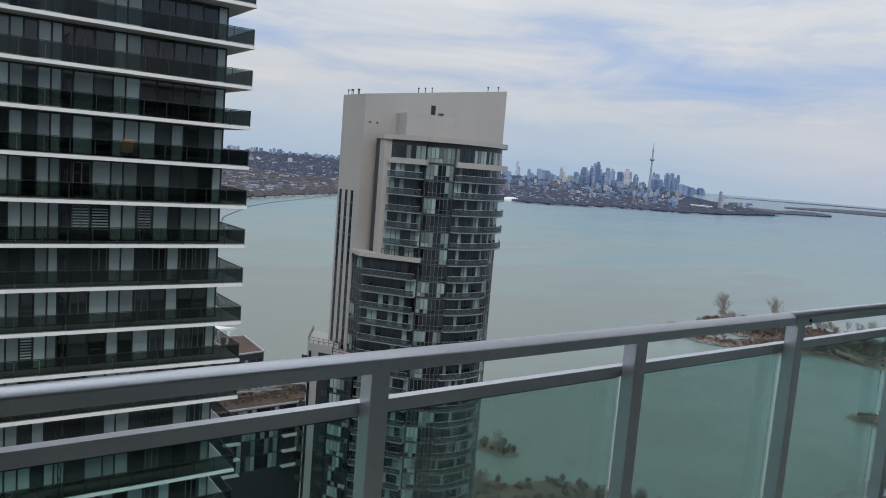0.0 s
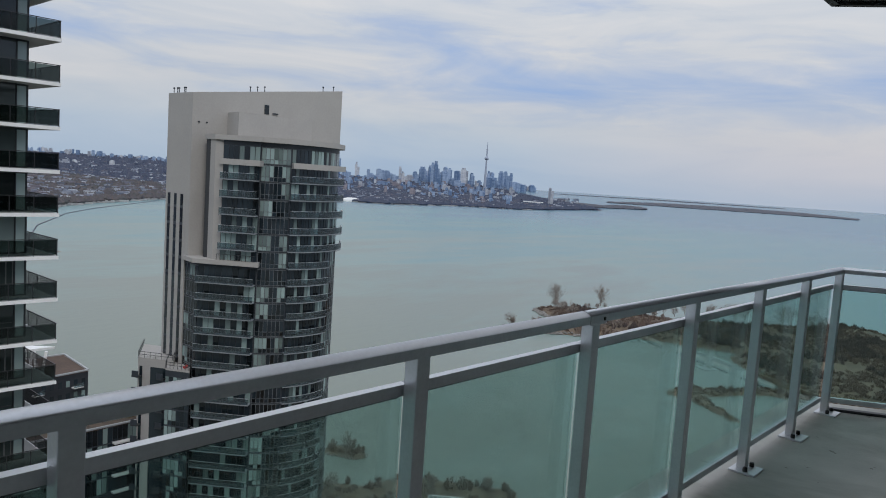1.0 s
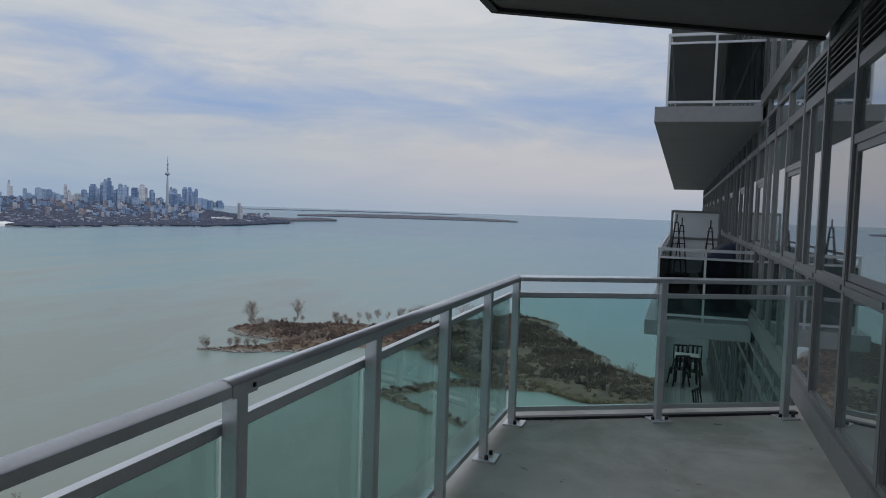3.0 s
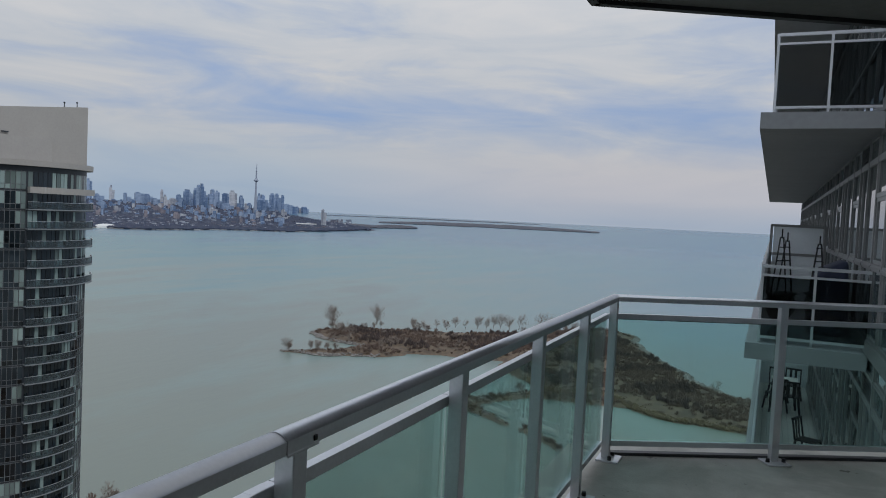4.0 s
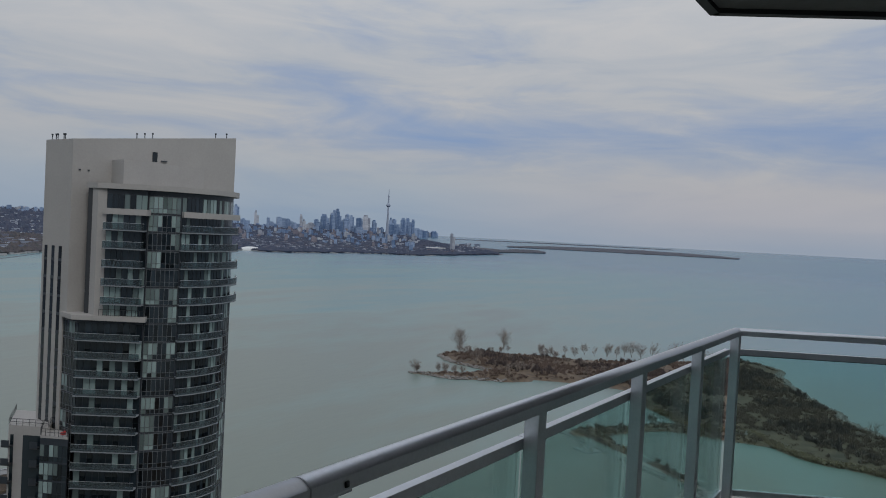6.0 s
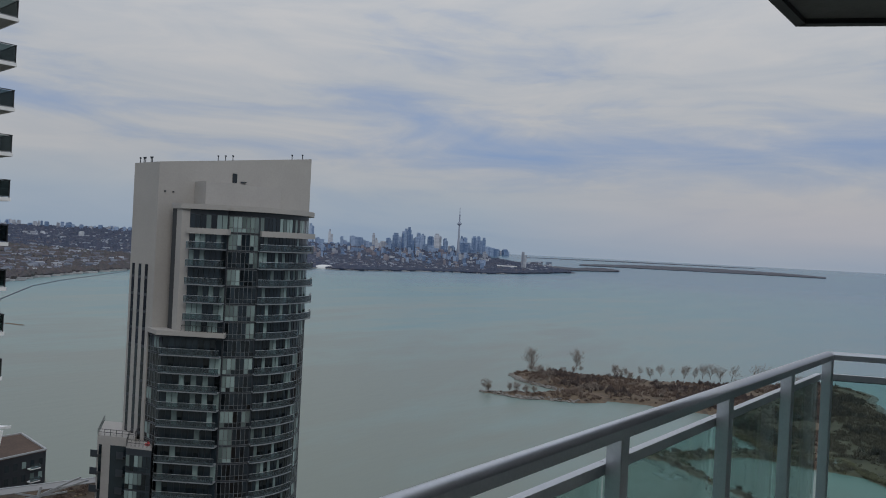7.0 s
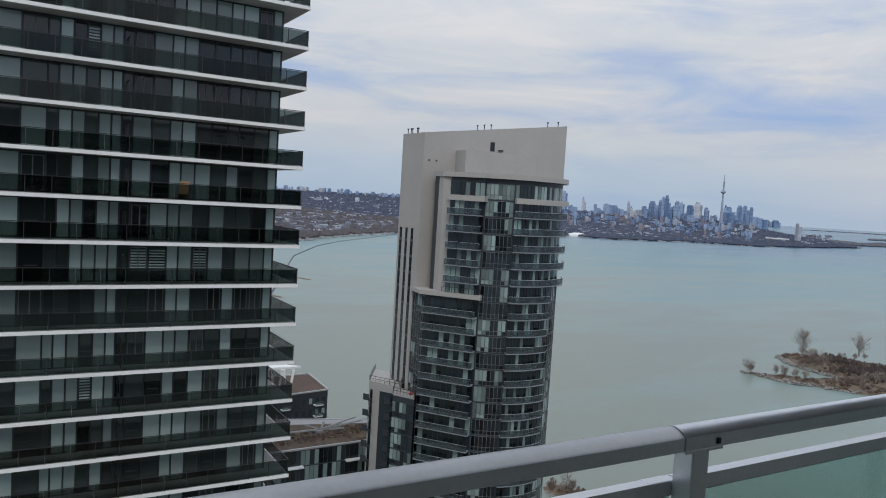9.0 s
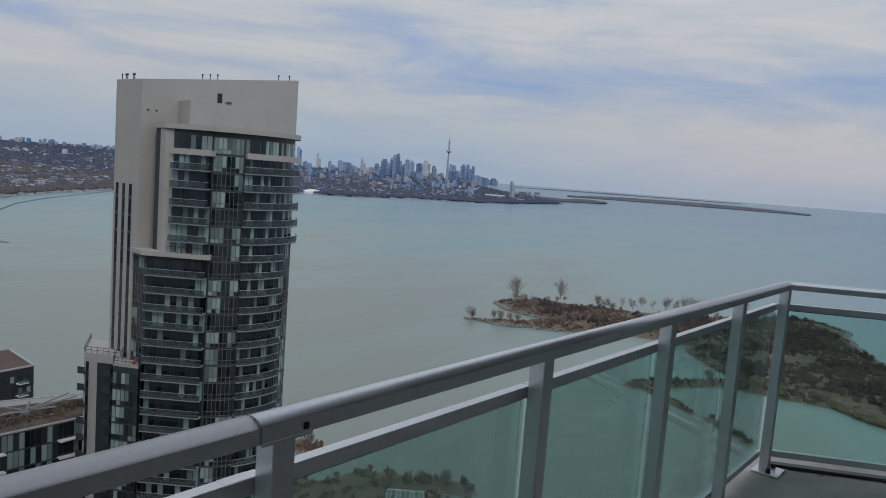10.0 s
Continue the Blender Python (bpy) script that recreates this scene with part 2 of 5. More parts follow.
M_FIN = mat("beige_concrete_panel", (0.37, 0.355, 0.335), 0.8, 0, 0.05, 3, 0.15)
M_T2_PANE = window_glass("blue_grey_glazing", (0.012, 0.018, 0.023), 0.03, 0.8)
M_T2_BLIND = window_glass("pale_green_glazing", (0.205, 0.27, 0.26), 0.05, 0.5)
M_T2_SPAN = mat("slate_spandrel", (0.028, 0.035, 0.044), 0.5, 0, 0.15, 3, 0.3)
M_T2_MULL = mat("grey_mullion", (0.15, 0.165, 0.175), 0.45, 0, 0.1, 4, 0.4)
M_T2_SLAB = mat("pale_slab", (0.22, 0.24, 0.255), 0.7, 0, 0.06, 6, 0.5)
# last value: share of pale colour that stands in for reflected sky
M_T2_GLASS = glass("pale_balcony_glass", (0.52, 0.60, 0.62), 1.0, 0.02, 0.05)
M_WATER = water_material()


def ground_material(name, colours, scale=0.05):
    """Winter ground: dead grass, mud and scrub in patches."""
    m = bpy.data.materials.new(name)
    m.use_nodes = True
    t = m.node_tree
    b = t.nodes["Principled BSDF"]
    b.inputs["Roughness"].default_value = 0.95
    c = t.nodes.new("ShaderNodeTexCoord")
    a = node(t, "ShaderNodeTexNoise", Scale=scale, Detail=9.0, Roughness=0.7, Distortion=0.4)
    t.links.new(c.outputs["Object"], a.inputs["Vector"])
    r = ramp(t, [(0.28 + 0.44 * i / (len(colours) - 1), col) for i, col in enumerate(colours)])
    t.links.new(a.outputs["Fac"], r.inputs[0])
    t.links.new(r.outputs[0], b.inputs["Base Color"])
    k = node(t, "ShaderNodeBump", Strength=0.6, Distance=0.5)
    t.links.new(a.outputs["Fac"], k.inputs["Height"])
    t.links.new(k.outputs[0], b.inputs["Normal"])
    return m


def clump_material(name, colours):
    """Twigs, scrub and far woods; the tone differs from clump to clump."""
    m = bpy.data.materials.new(name)
    m.use_nodes = True
    t = m.node_tree
    b = t.nodes["Principled BSDF"]
    b.inputs["Roughness"].default_value = 0.9
    g = t.nodes.new("ShaderNodeNewGeometry")
    r = ramp(t, [(i / (len(colours) - 1), col) for i, col in enumerate(colours)])
    t.links.new(g.outputs["Random Per Island"], r.inputs[0])
    t.links.new(r.outputs[0], b.inputs["Base Color"])
    return m


M_ISLAND = ground_material("winter_scrub_ground", [(0.05, 0.039, 0.03), (0.085, 0.065, 0.047), (0.145, 0.108, 0.072), (0.075, 0.059, 0.045), (0.19, 0.148, 0.10)])
# far ground, with haze put into its colour as blue grey
M_SHORE = ground_material("hazy_wooded_shore", [(0.042, 0.05, 0.078), (0.066, 0.074, 0.105), (0.10, 0.105, 0.13)], 0.01)
M_SCRUB = clump_material("bare_scrub", [(0.12, 0.092, 0.08), (0.165, 0.125, 0.108), (0.15, 0.108, 0.083), (0.215, 0.16, 0.122)])
M_THICKET = clump_material("dark_thicket", [(0.072, 0.058, 0.055), (0.096, 0.077, 0.072), (0.12, 0.093, 0.084)])
M_REED = clump_material("dry_reeds", [(0.25, 0.195, 0.13), (0.31, 0.245, 0.165), (0.20, 0.155, 0.10)])
M_ROCK = clump_material("shore_boulders", [(0.16, 0.152, 0.14), (0.26, 0.248, 0.23), (0.11, 0.106, 0.10)])
M_STRAND = clump_material("pale_strand", [(0.24, 0.245, 0.25), (0.40, 0.405, 0.41), (0.17, 0.175, 0.185)])
# far woods and houses carry the blue of the haze in their base colours
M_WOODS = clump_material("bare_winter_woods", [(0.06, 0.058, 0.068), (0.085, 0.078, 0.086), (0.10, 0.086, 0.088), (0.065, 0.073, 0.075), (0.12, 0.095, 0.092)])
M_HAZY_WOODS = clump_material("hazy_park_trees", [(0.036, 0.05, 0.09), (0.05, 0.064, 0.105), (0.066, 0.074, 0.11), (0.042, 0.062, 0.10), (0.082, 0.084, 0.115)])
M_ISLE_WOODS = clump_material("hazy_isle_woods", [(0.085, 0.092, 0.118), (0.10, 0.105, 0.125), (0.112, 0.112, 0.128)])
M_HOUSES = clump_material("hazy_far_houses", [(0.21, 0.235, 0.30), (0.11, 0.118, 0.155), (0.17, 0.155, 0.18), (0.08, 0.098, 0.14), (0.44, 0.475, 0.55), (0.13, 0.16, 0.22), (0.60, 0.63, 0.68)])
M_BARK = mat("grey_bark", (0.17, 0.145, 0.125), 0.9, 0, 0.2, 8, 2)
M_TWIG = clump_material("bare_twigs", [(0.19, 0.16, 0.14), (0.29, 0.245, 0.21)])


def city_material(name, dark, light, rough):
    """Far facades: columns of bays and storeys in two tones, the whole lighter or darker from building to building."""
    m = bpy.data.materials.new(name)
    m.use_nodes = True
    t = m.node_tree
    b = t.nodes["Principled BSDF"]
    b.inputs["Roughness"].default_value = rough
    c = t.nodes.new("ShaderNodeTexCoord")
    info = t.nodes.new("ShaderNodeObjectInfo")
    tone = math_node(t, "MULTIPLY", info.outputs["Random"], 0.75)
    for scale, weight in (((0.16, 0.16, 0.012), 0.55), ((0.02, 0.02, 0.16), 0.4), ((0.09, 0.09, 0.09), 0.35)):
        mp = t.nodes.new("ShaderNodeMapping")
        mp.inputs["Scale"].default_value = scale
        t.links.new(c.outputs["Object"], mp.inputs[0])
        n = node(t, "ShaderNodeTexNoise", Scale=1.0, Detail=1.0)
        n.noise_dimensions = "4D"
        t.links.new(math_node(t, "MULTIPLY", info.outputs["Random"], 90.0), n.inputs["W"])
        t.links.new(mp.outputs[0], n.inputs["Vector"])
        tone = math_node(t, "ADD", tone, math_node(t, "MULTIPLY", math_node(t, "SUBTRACT", n.outputs["Fac"], 0.5), weight * 2))
    r = ramp(t, [(0.0, dark), (0.8, light)])
    t.links.new(math_node(t, "ADD", tone, 0.0), r.inputs[0])
    t.links.new(r.outputs[0], b.inputs["Base Color"])
    return m


# far facades and spire: the haze of distance is mixed into these colours
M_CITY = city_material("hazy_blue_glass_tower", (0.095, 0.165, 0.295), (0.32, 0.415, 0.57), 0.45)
M_CITY_PALE = city_material("hazy_pale_concrete", (0.25, 0.275, 0.33), (0.55, 0.575, 0.62), 0.8)
M_CITY_BRICK = city_material("hazy_brown_brick", (0.15, 0.145, 0.18), (0.31, 0.285, 0.31), 0.85)
M_SPIRE = mat("hazy_spire_concrete", (0.31, 0.35, 0.43), 0.8, 0, 0.05, 0.3, 0.03)
M_DARKBRICK = mat("charcoal_brick", (0.022, 0.026, 0.032), 0.7, 0, 0.15, 3, 0.4)
M_ROOFBROWN = mat("brown_roof_gravel", (0.085, 0.056, 0.042), 0.95, 0, 0.25, 2, 0.25)
M_ROOFGREEN = mat("planted_roof", (0.07, 0.05, 0.034), 0.95, 0, 0.5, 1.2, 0.2)
M_ORANGE = mat("orange_beige_cloth", (0.42, 0.25, 0.15), 0.9)
M_RED = mat("red_cushion", (0.45, 0.05, 0.05), 0.9)
M_NAVY = mat("navy_cover", (0.025, 0.032, 0.06), 0.8, 0, 0.2, 20, 3)
M_FROST = mat("frosted_screen", (0.78, 0.80, 0.81), 0.5)
ft = M_FROST.node_tree
lets_light = node(ft, "ShaderNodeBsdfTranslucent", Color=(0.85, 0.88, 0.9, 1))
blend = node(ft, "ShaderNodeMixShader", Fac=0.6)
ft.links.new(ft.nodes["Principled BSDF"].outputs[0], blend.inputs[1])
ft.links.new(lets_light.outputs[0], blend.inputs[2])
ft.links.new(blend.outputs[0], ft.nodes["Material Output"].inputs[0])
M_DECK = mat("pale_deck_board", (0.68, 0.67, 0.64), 0.7, 0, 0.12, 20, 2, per_object=0.5)

# ---- mesh tools ----
def box(bm, x0, y0, z0, x1, y1, z1, bevel=0.0):
    r = bmesh.ops.create_cube(bm, size=1.0, matrix=Matrix.LocRotScale(((x0 + x1) / 2, (y0 + y1) / 2, (z0 + z1) / 2), None, (abs(x1 - x0), abs(y1 - y0), abs(z1 - z0))))
    if bevel:
        edges = list({e for v in r["verts"] for e in v.link_edges})
        bmesh.ops.bevel(bm, geom=edges, offset=bevel, segments=2, affect="EDGES", profile=0.5)
    return bm


def prism(bm, points, z0, z1):
    """An upright block over a plan outline that runs anticlockwise."""
    lo = [bm.verts.new((x, y, z0)) for x, y in points]
    hi = [bm.verts.new((x, y, z1)) for x, y in points]
    bm.faces.new(lo[::-1])
    bm.faces.new(hi)
    n = len(points)
    for i in range(n):
        j = (i + 1) % n
        bm.faces.new((lo[i], lo[j], hi[j], hi[i]))
    return bm


def bar(bm, a, b, w, h=None, sides=4, lift=0.0):
    """A straight bar from a to b, w across and h high; round where it has many sides."""
    a, b = Vector(a), Vector(b)
    h = w if h is None else h
    m = Matrix.Translation((a + b) / 2) @ (b - a).to_track_quat("Y", "Z").to_matrix().to_4x4()
    if sides == 4:
        bmesh.ops.create_cube(bm, size=1.0, matrix=m @ Matrix.Diagonal((w, (b - a).length, h, 1)))
    else:
        bmesh.ops.create_cone(bm, cap_ends=True, segments=sides, radius1=0.5, radius2=0.5, depth=1.0,
                              matrix=m @ Matrix.Diagonal((w, (b - a).length, h, 1)) @ pose(0, 0, 0, 90))
    return bm


def tidy(bm):
    bmesh.ops.recalc_face_normals(bm, faces=bm.faces[:])
    return bm


def as_mesh(name, bm, material, smooth=False):
    me = bpy.data.meshes.new(name)
    tidy(bm).to_mesh(me)
    bm.free()
    me.materials.append(material)
    if smooth:
        for p in me.polygons:
            p.use_smooth = True
    return me


def part(name, shape, material, parent, label="", at=None, smooth=False):
    """One mesh object under a thing; shape is a bmesh, or a mesh that alike pieces share."""
    me = shape if isinstance(shape, bpy.types.Mesh) else as_mesh(name, shape, material, smooth)
    ob = new(name, me)
    ob.parent = parent
    if at is not None:
        ob.matrix_basis = at
    if label:
        tagged(ob, label)
    return ob


def thing(name, at=None, label="", category="", group="", kind=""):
    ob = new(name)
    ob.empty_display_size = 0.1
    if at is not None:
        ob.matrix_basis = at
    return tagged(ob, label, category, group, kind)


def solid(name, bm, material, label="", category="", kind="", group="", smooth=False):
    return tagged(new(name, as_mesh(name, bm, material, smooth)), label, category, group, kind)


B = bmesh.new

# ---- the balcony ----
WALL_X = 1.10                  # face of the window wall
EDGE_X = -1.305                # outer edge of the slab
SKEW = 0.55                    # the end of the balcony runs aslant


def end_y(x, y0=5.14):
    return y0 + SKEW * (x - EDGE_X)


slab_outline = [(EDGE_X, -4.0), (WALL_X, -4.0), (WALL_X, end_y(WALL_X)), (EDGE_X, end_y(EDGE_X))]
floor = solid("floor", prism(B(), slab_outline, F - 0.22, F), M_FLOOR,
              "grey coated concrete balcony floor with faint stains", "floor", "structure")
roof_outline = [(EDGE_X, -4.0), (WALL_X, -4.0), (WALL_X, end_y(WALL_X, 5.05)), (EDGE_X, end_y(EDGE_X, 5.05))]
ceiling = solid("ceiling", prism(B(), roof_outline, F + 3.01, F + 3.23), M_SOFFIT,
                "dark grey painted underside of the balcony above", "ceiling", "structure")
drip = B()
bar(drip, (EDGE_X + 0.03, -4.0, F + 2.995), (EDGE_X + 0.03, 5.08, F + 2.995), 0.06, 0.03)
bar(drip, (EDGE_X + 0.03, 5.06, F + 2.995), (WALL_X, 5.06 + SKEW * (WALL_X - EDGE_X), F + 2.995), 0.06, 0.03)
solid("trim", drip, M_DRIP, "dark metal drip edge under the slab", "trim", "structure")

RAIL_X = -1.012
OUTER = 0.044                  # the glass and its rails stand this far outside the posts
POSTS_Y = [4.151, 3.289, 2.382, 1.462, 0.539, -0.383, -1.305, -2.227, -3.149]
CORNER = (-1.012, 4.955)
END_POSTS = [(-0.01, 5.51), (0.925, 6.01)]
END_TIP = (1.075, 6.09)


def rail_profile(bm, a, b, w=0.064, h=0.043, z=1.083):
    """A handrail with a rounded crown and a flat underside."""
    a, b = Vector(a), Vector(b)
    side = Vector((b.y - a.y, a.x - b.x, 0)).normalized()
    shape = [(-0.5, 0.0)] + [(u, 0.66 + 0.34 * (1 - (2 * abs(u)) ** 2.0)) for u in np.linspace(-0.5, 0.5, 15)] + [(0.5, 0.0)]
    rings = [[bm.verts.new(p + side * (u * w) + Vector((0, 0, F + z - h + v * h))) for u, v in shape] for p in (a, b)]
    n = len(shape)
    for i in range(n):
        j = (i + 1) % n
        bm.faces.new((rings[0][i], rings[0][j], rings[1][j], rings[1][i]))
    bm.faces.new(rings[0])
    bm.faces.new(rings[1][::-1])


def rounded(ob):
    """Shades the crown of a rail smooth and keeps its underside and ends flat."""
    for p in ob.data.polygons:
        p.use_smooth = p.normal.z > 0.2 and len(p.vertices) == 4
    return ob


def post_mesh():
    bm = B()
    box(bm, -0.025, -0.025, 0.012, 0.025, 0.025, 1.042, 0.003)
    return as_mesh("post", bm, M_RAIL)


def foot_mesh():
    bm = B()
    box(bm, -0.05, -0.08, 0.0, 0.095, 0.08, 0.012, 0.003)
    return as_mesh("foot_plate", bm, M_RAIL)


def bolt_mesh():
    bm = B()
    bmesh.ops.create_cone(bm, cap_ends=True, segments=10, radius1=0.014, radius2=0.012, depth=0.024, matrix=pose(0, 0, 0.024))
    return as_mesh("bolt", bm, M_BOLT, False)


railing = thing("balcony_railing", pose(0, 0, 0), "grey painted aluminium balcony railing with green tinted glass panels", "railing")
POST, FOOT, BOLT = post_mesh(), foot_mesh(), bolt_mesh()
turn_end = math.degrees(math.atan2(END_TIP[1] - CORNER[1], END_TIP[0] - CORNER[0]))
stands = [(RAIL_X, y, 0) for y in POSTS_Y] + [(*CORNER, 0)] + [(*p, turn_end - 90) for p in END_POSTS]
for x, y, a in stands:
    part("post", POST, None, railing, at=pose(x, y, F, 0, 0, a))
    foot = part("foot_plate", FOOT, None, railing, at=pose(x, y, F, 0, 0, a))
    for dy in (-0.055, 0.055):
        part("bolt", BOLT, None, foot, at=pose(0.035, dy, 0))
JOINT_Y = 1.402
HAND_X = -1.012
BEND = (HAND_X, 4.955, 0)
runs = [((HAND_X, -4.0, 0), (HAND_X, JOINT_Y - 0.002, 0)), ((HAND_X, JOINT_Y + 0.002, 0), BEND), (BEND, (*END_TIP, 0))]
for a, b in runs:
    bm = B()
    rail_profile(bm, a, b)
    rounded(part("handrail", bm, M_RAIL, railing))
groove = B()
rail_profile(groove, (HAND_X, JOINT_Y - 0.0022, 0), (HAND_X, JOINT_Y + 0.0022, 0), 0.0648, 0.0434, 1.0834)
rounded(part("joint_groove", groove, M_EDGE, railing))
lug = B()
box(lug, HAND_X + 0.030, JOINT_Y + 0.094, F + 1.046, HAND_X + 0.036, JOINT_Y + 0.106, F + 1.059, 0.002)
part("fixing_screw", lug, M_BOLT, railing)
saddle = B()
box(saddle, RAIL_X - 0.026, JOINT_Y + 0.002, F + 1.033, HAND_X + 0.0325, JOINT_Y + 0.118, F + 1.041, 0.002)
part("saddle_plate", saddle, M_RAIL, railing)


def bay(a, b):
    """A glass panel between two posts, with the bar above it and the channel below."""
    a, b = Vector((*a, F)), Vector((*b, F))
    d = (b - a).normalized()
    out = Vector((-d.y, d.x, 0)) * OUTER
    a, b = a + out, b + out
    up = Vector((0, 0, 1))
    part("mid_rail", bar(B(), a + up * 0.936 + d * 0.002, b + up * 0.936 - d * 0.002, 0.028, 0.033), M_RAIL, railing)
    part("bottom_channel", bar(B(), a + up * 0.092 + d * 0.002, b + up * 0.092 - d * 0.002, 0.028, 0.034), M_RAIL, railing)
    part("gasket", bar(B(), a + up * 0.917 + d * 0.03, b + up * 0.917 - d * 0.03, 0.014, 0.006), M_RAIL_DARK, railing)
    a, b = a + d * 0.012, b - d * 0.012
    ob = part("glass_panel", bar(B(), a + up * 0.512, b + up * 0.512, 0.008, 0.806), M_RAIL_GLASS, railing)
    ob.visible_shadow = False


line = [(RAIL_X, y) for y in POSTS_Y[::-1]] + [CORNER]
for a, b in zip(line, line[1:]):
    bay(a, b)
for a, b in zip([CORNER] + END_POSTS, END_POSTS):
    bay(a, b)
# dark strip laid in for the shadow gap along the slab's end
edge_line = (Vector((*END_TIP, 0)) - Vector((*CORNER, 0))).normalized()
beyond = Vector((-edge_line.y, edge_line.x, 0)) * 0.085
part("edge_shadow_strip", bar(B(), Vector((*CORNER, F + 0.012)) + beyond, Vector((*END_TIP, F + 0.012)) + beyond, 0.05, 0.02), M_RAIL_DARK, railing)
splice = B()
box(splice, RAIL_X - OUTER - 0.0155, 1.462 - 0.085, F + 0.918, RAIL_X - OUTER + 0.0155, 1.462 - 0.02, F + 0.954, 0.003)
part("splice_sleeve", splice, M_RAIL, railing)
stub = Vector((*END_TIP, F)) - Vector((*END_POSTS[1], F))
part("mid_rail", bar(B(), Vector((*END_POSTS[1], F + 0.936)) + stub * 0.25, Vector((*END_TIP, F + 0.936)), 0.030, 0.026), M_RAIL, railing)

# unseen wall added behind the camera to bound reflections and bounced light
solid("added_wall_south", box(B(), EDGE_X, -4.25, F, WALL_X, -4.03, F + 3.0), M_FRAME, "plain grey wall added out of view to close the balcony", "wall", "structure")

# ---- the window wall beside the balcony ----
STOREY = 3.12
UNIT = 1.05
facade = thing("wall_east", pose(0, 0, 0), "grey framed window wall of the apartment tower", "wall", "", "structure")
core = B()
box(core, WALL_X + 0.16, -4.2, F - 16, WALL_X + 0.6, 44.0, F + 10.0)
part("backing_wall", core, M_T1_WALL, facade)


def framed(bm, y0, y1, z0, z1, t=0.05, d=0.09):
    for s in ((y0, z0, y0 + t, z1), (y1 - t, z0, y1, z1), (y0 + t, z0, y1 - t, z0 + t), (y0 + t, z1 - t, y1 - t, z1)):
        box(bm, 0, s[0], s[1], d, s[2], s[3])


def pane_mesh(y0, y1, z0, z1):
    bm = B()
    box(bm, 0.024, y0, z0, 0.038, y1, z1)
    return as_mesh("pane", bm, M_PANE)


def unit_frame(kind):
    """One bay of the window wall: plain, with a vent sash, or with a narrow side light."""
    bm = B()
    framed(bm, 0, UNIT, 0.18, 1.12, 0.045)
    framed(bm, 0, UNIT, 1.12, 2.55, 0.045)
    framed(bm, 0, UNIT, 2.55, 2.90, 0.040)
    if kind == "sash":
        box(bm, 0.0, 0.045, 2.03, 0.09, UNIT - 0.045, 2.09)
        for y0, y1, z0, z1 in ((0.05, 0.10, 1.17, 2.03), (UNIT - 0.10, UNIT - 0.05, 1.17, 2.03), (0.10, UNIT - 0.10, 1.17, 1.22), (0.10, UNIT - 0.10, 1.98, 2.03)):
            box(bm, 0.012, y0, z0, 0.08, y1, z1)
    elif kind == "side":
        box(bm, 0.0, UNIT * 0.62, 1.165, 0.09, UNIT * 0.62 + 0.05, 2.505)
    box(bm, -0.006, -0.032, 0.2, 0.0, 0.032, 2.9)
    box(bm, 0.0, -0.03, 2.9, 0.09, 0.03, STOREY)
    box(bm, -0.03, 0, 0, 0.09, UNIT, 0.178, 0.004)
    box(bm, -0.016, 0.034, 1.10, 0.0, UNIT - 0.034, 1.135)
    return as_mesh("window_frame", bm, M_FRAME)


def louvre_mesh():
    bm = B()
    for k in range(6):
        z = 2.60 + k * 0.047
        bar(bm, (0.030, 0.045, z), (0.030, UNIT - 0.045, z), 0.045, 0.012)
    return as_mesh("louvre", bm, M_LOUVRE)


def band_mesh():
    bm = B()
    box(bm, 0.03, 0.03, 2.90, 0.1, UNIT - 0.03, STOREY)
    return as_mesh("spandrel", bm, M_PANE)


FRAMES, LOUVRE, BAND = [unit_frame(k) for k in ("side", "sash", "plain")], louvre_mesh(), band_mesh()
LOWP, HIGHP, TOPP = pane_mesh(0.04, UNIT - 0.04, 0.22, 1.08), pane_mesh(0.04, UNIT - 0.04, 1.16, 2.51), pane_mesh(0.035, UNIT - 0.035, 2.585, 2.865)
for storey in (-4, -3, -2, -1, 0, 1, 2):
    for i in range(42):
        y = -3.35 + i * UNIT
        if storey != 0 and y < 5.0:
            continue
        if storey < -1 and y > 30:
            continue
        w = new("window")
        w.parent, w.matrix_basis = facade, pose(WALL_X, y, F + storey * STOREY)
        part("window_frame", FRAMES[(i + storey) % 3], None, w)
        part("pane", LOWP, None, w)
        part("pane", HIGHP, None, w)
        if (i + storey) % 3 == 0 or storey == 0 and y < 6.0:
            part("louvre", LOUVRE, None, w)
        else:
            part("pane", TOPP, None, w)
        part("spandrel", BAND, None, w)

# ---- the balconies further along ----
NEAR_Y, FAR_Y, OUT_X = 10.97, 39.6, -0.36


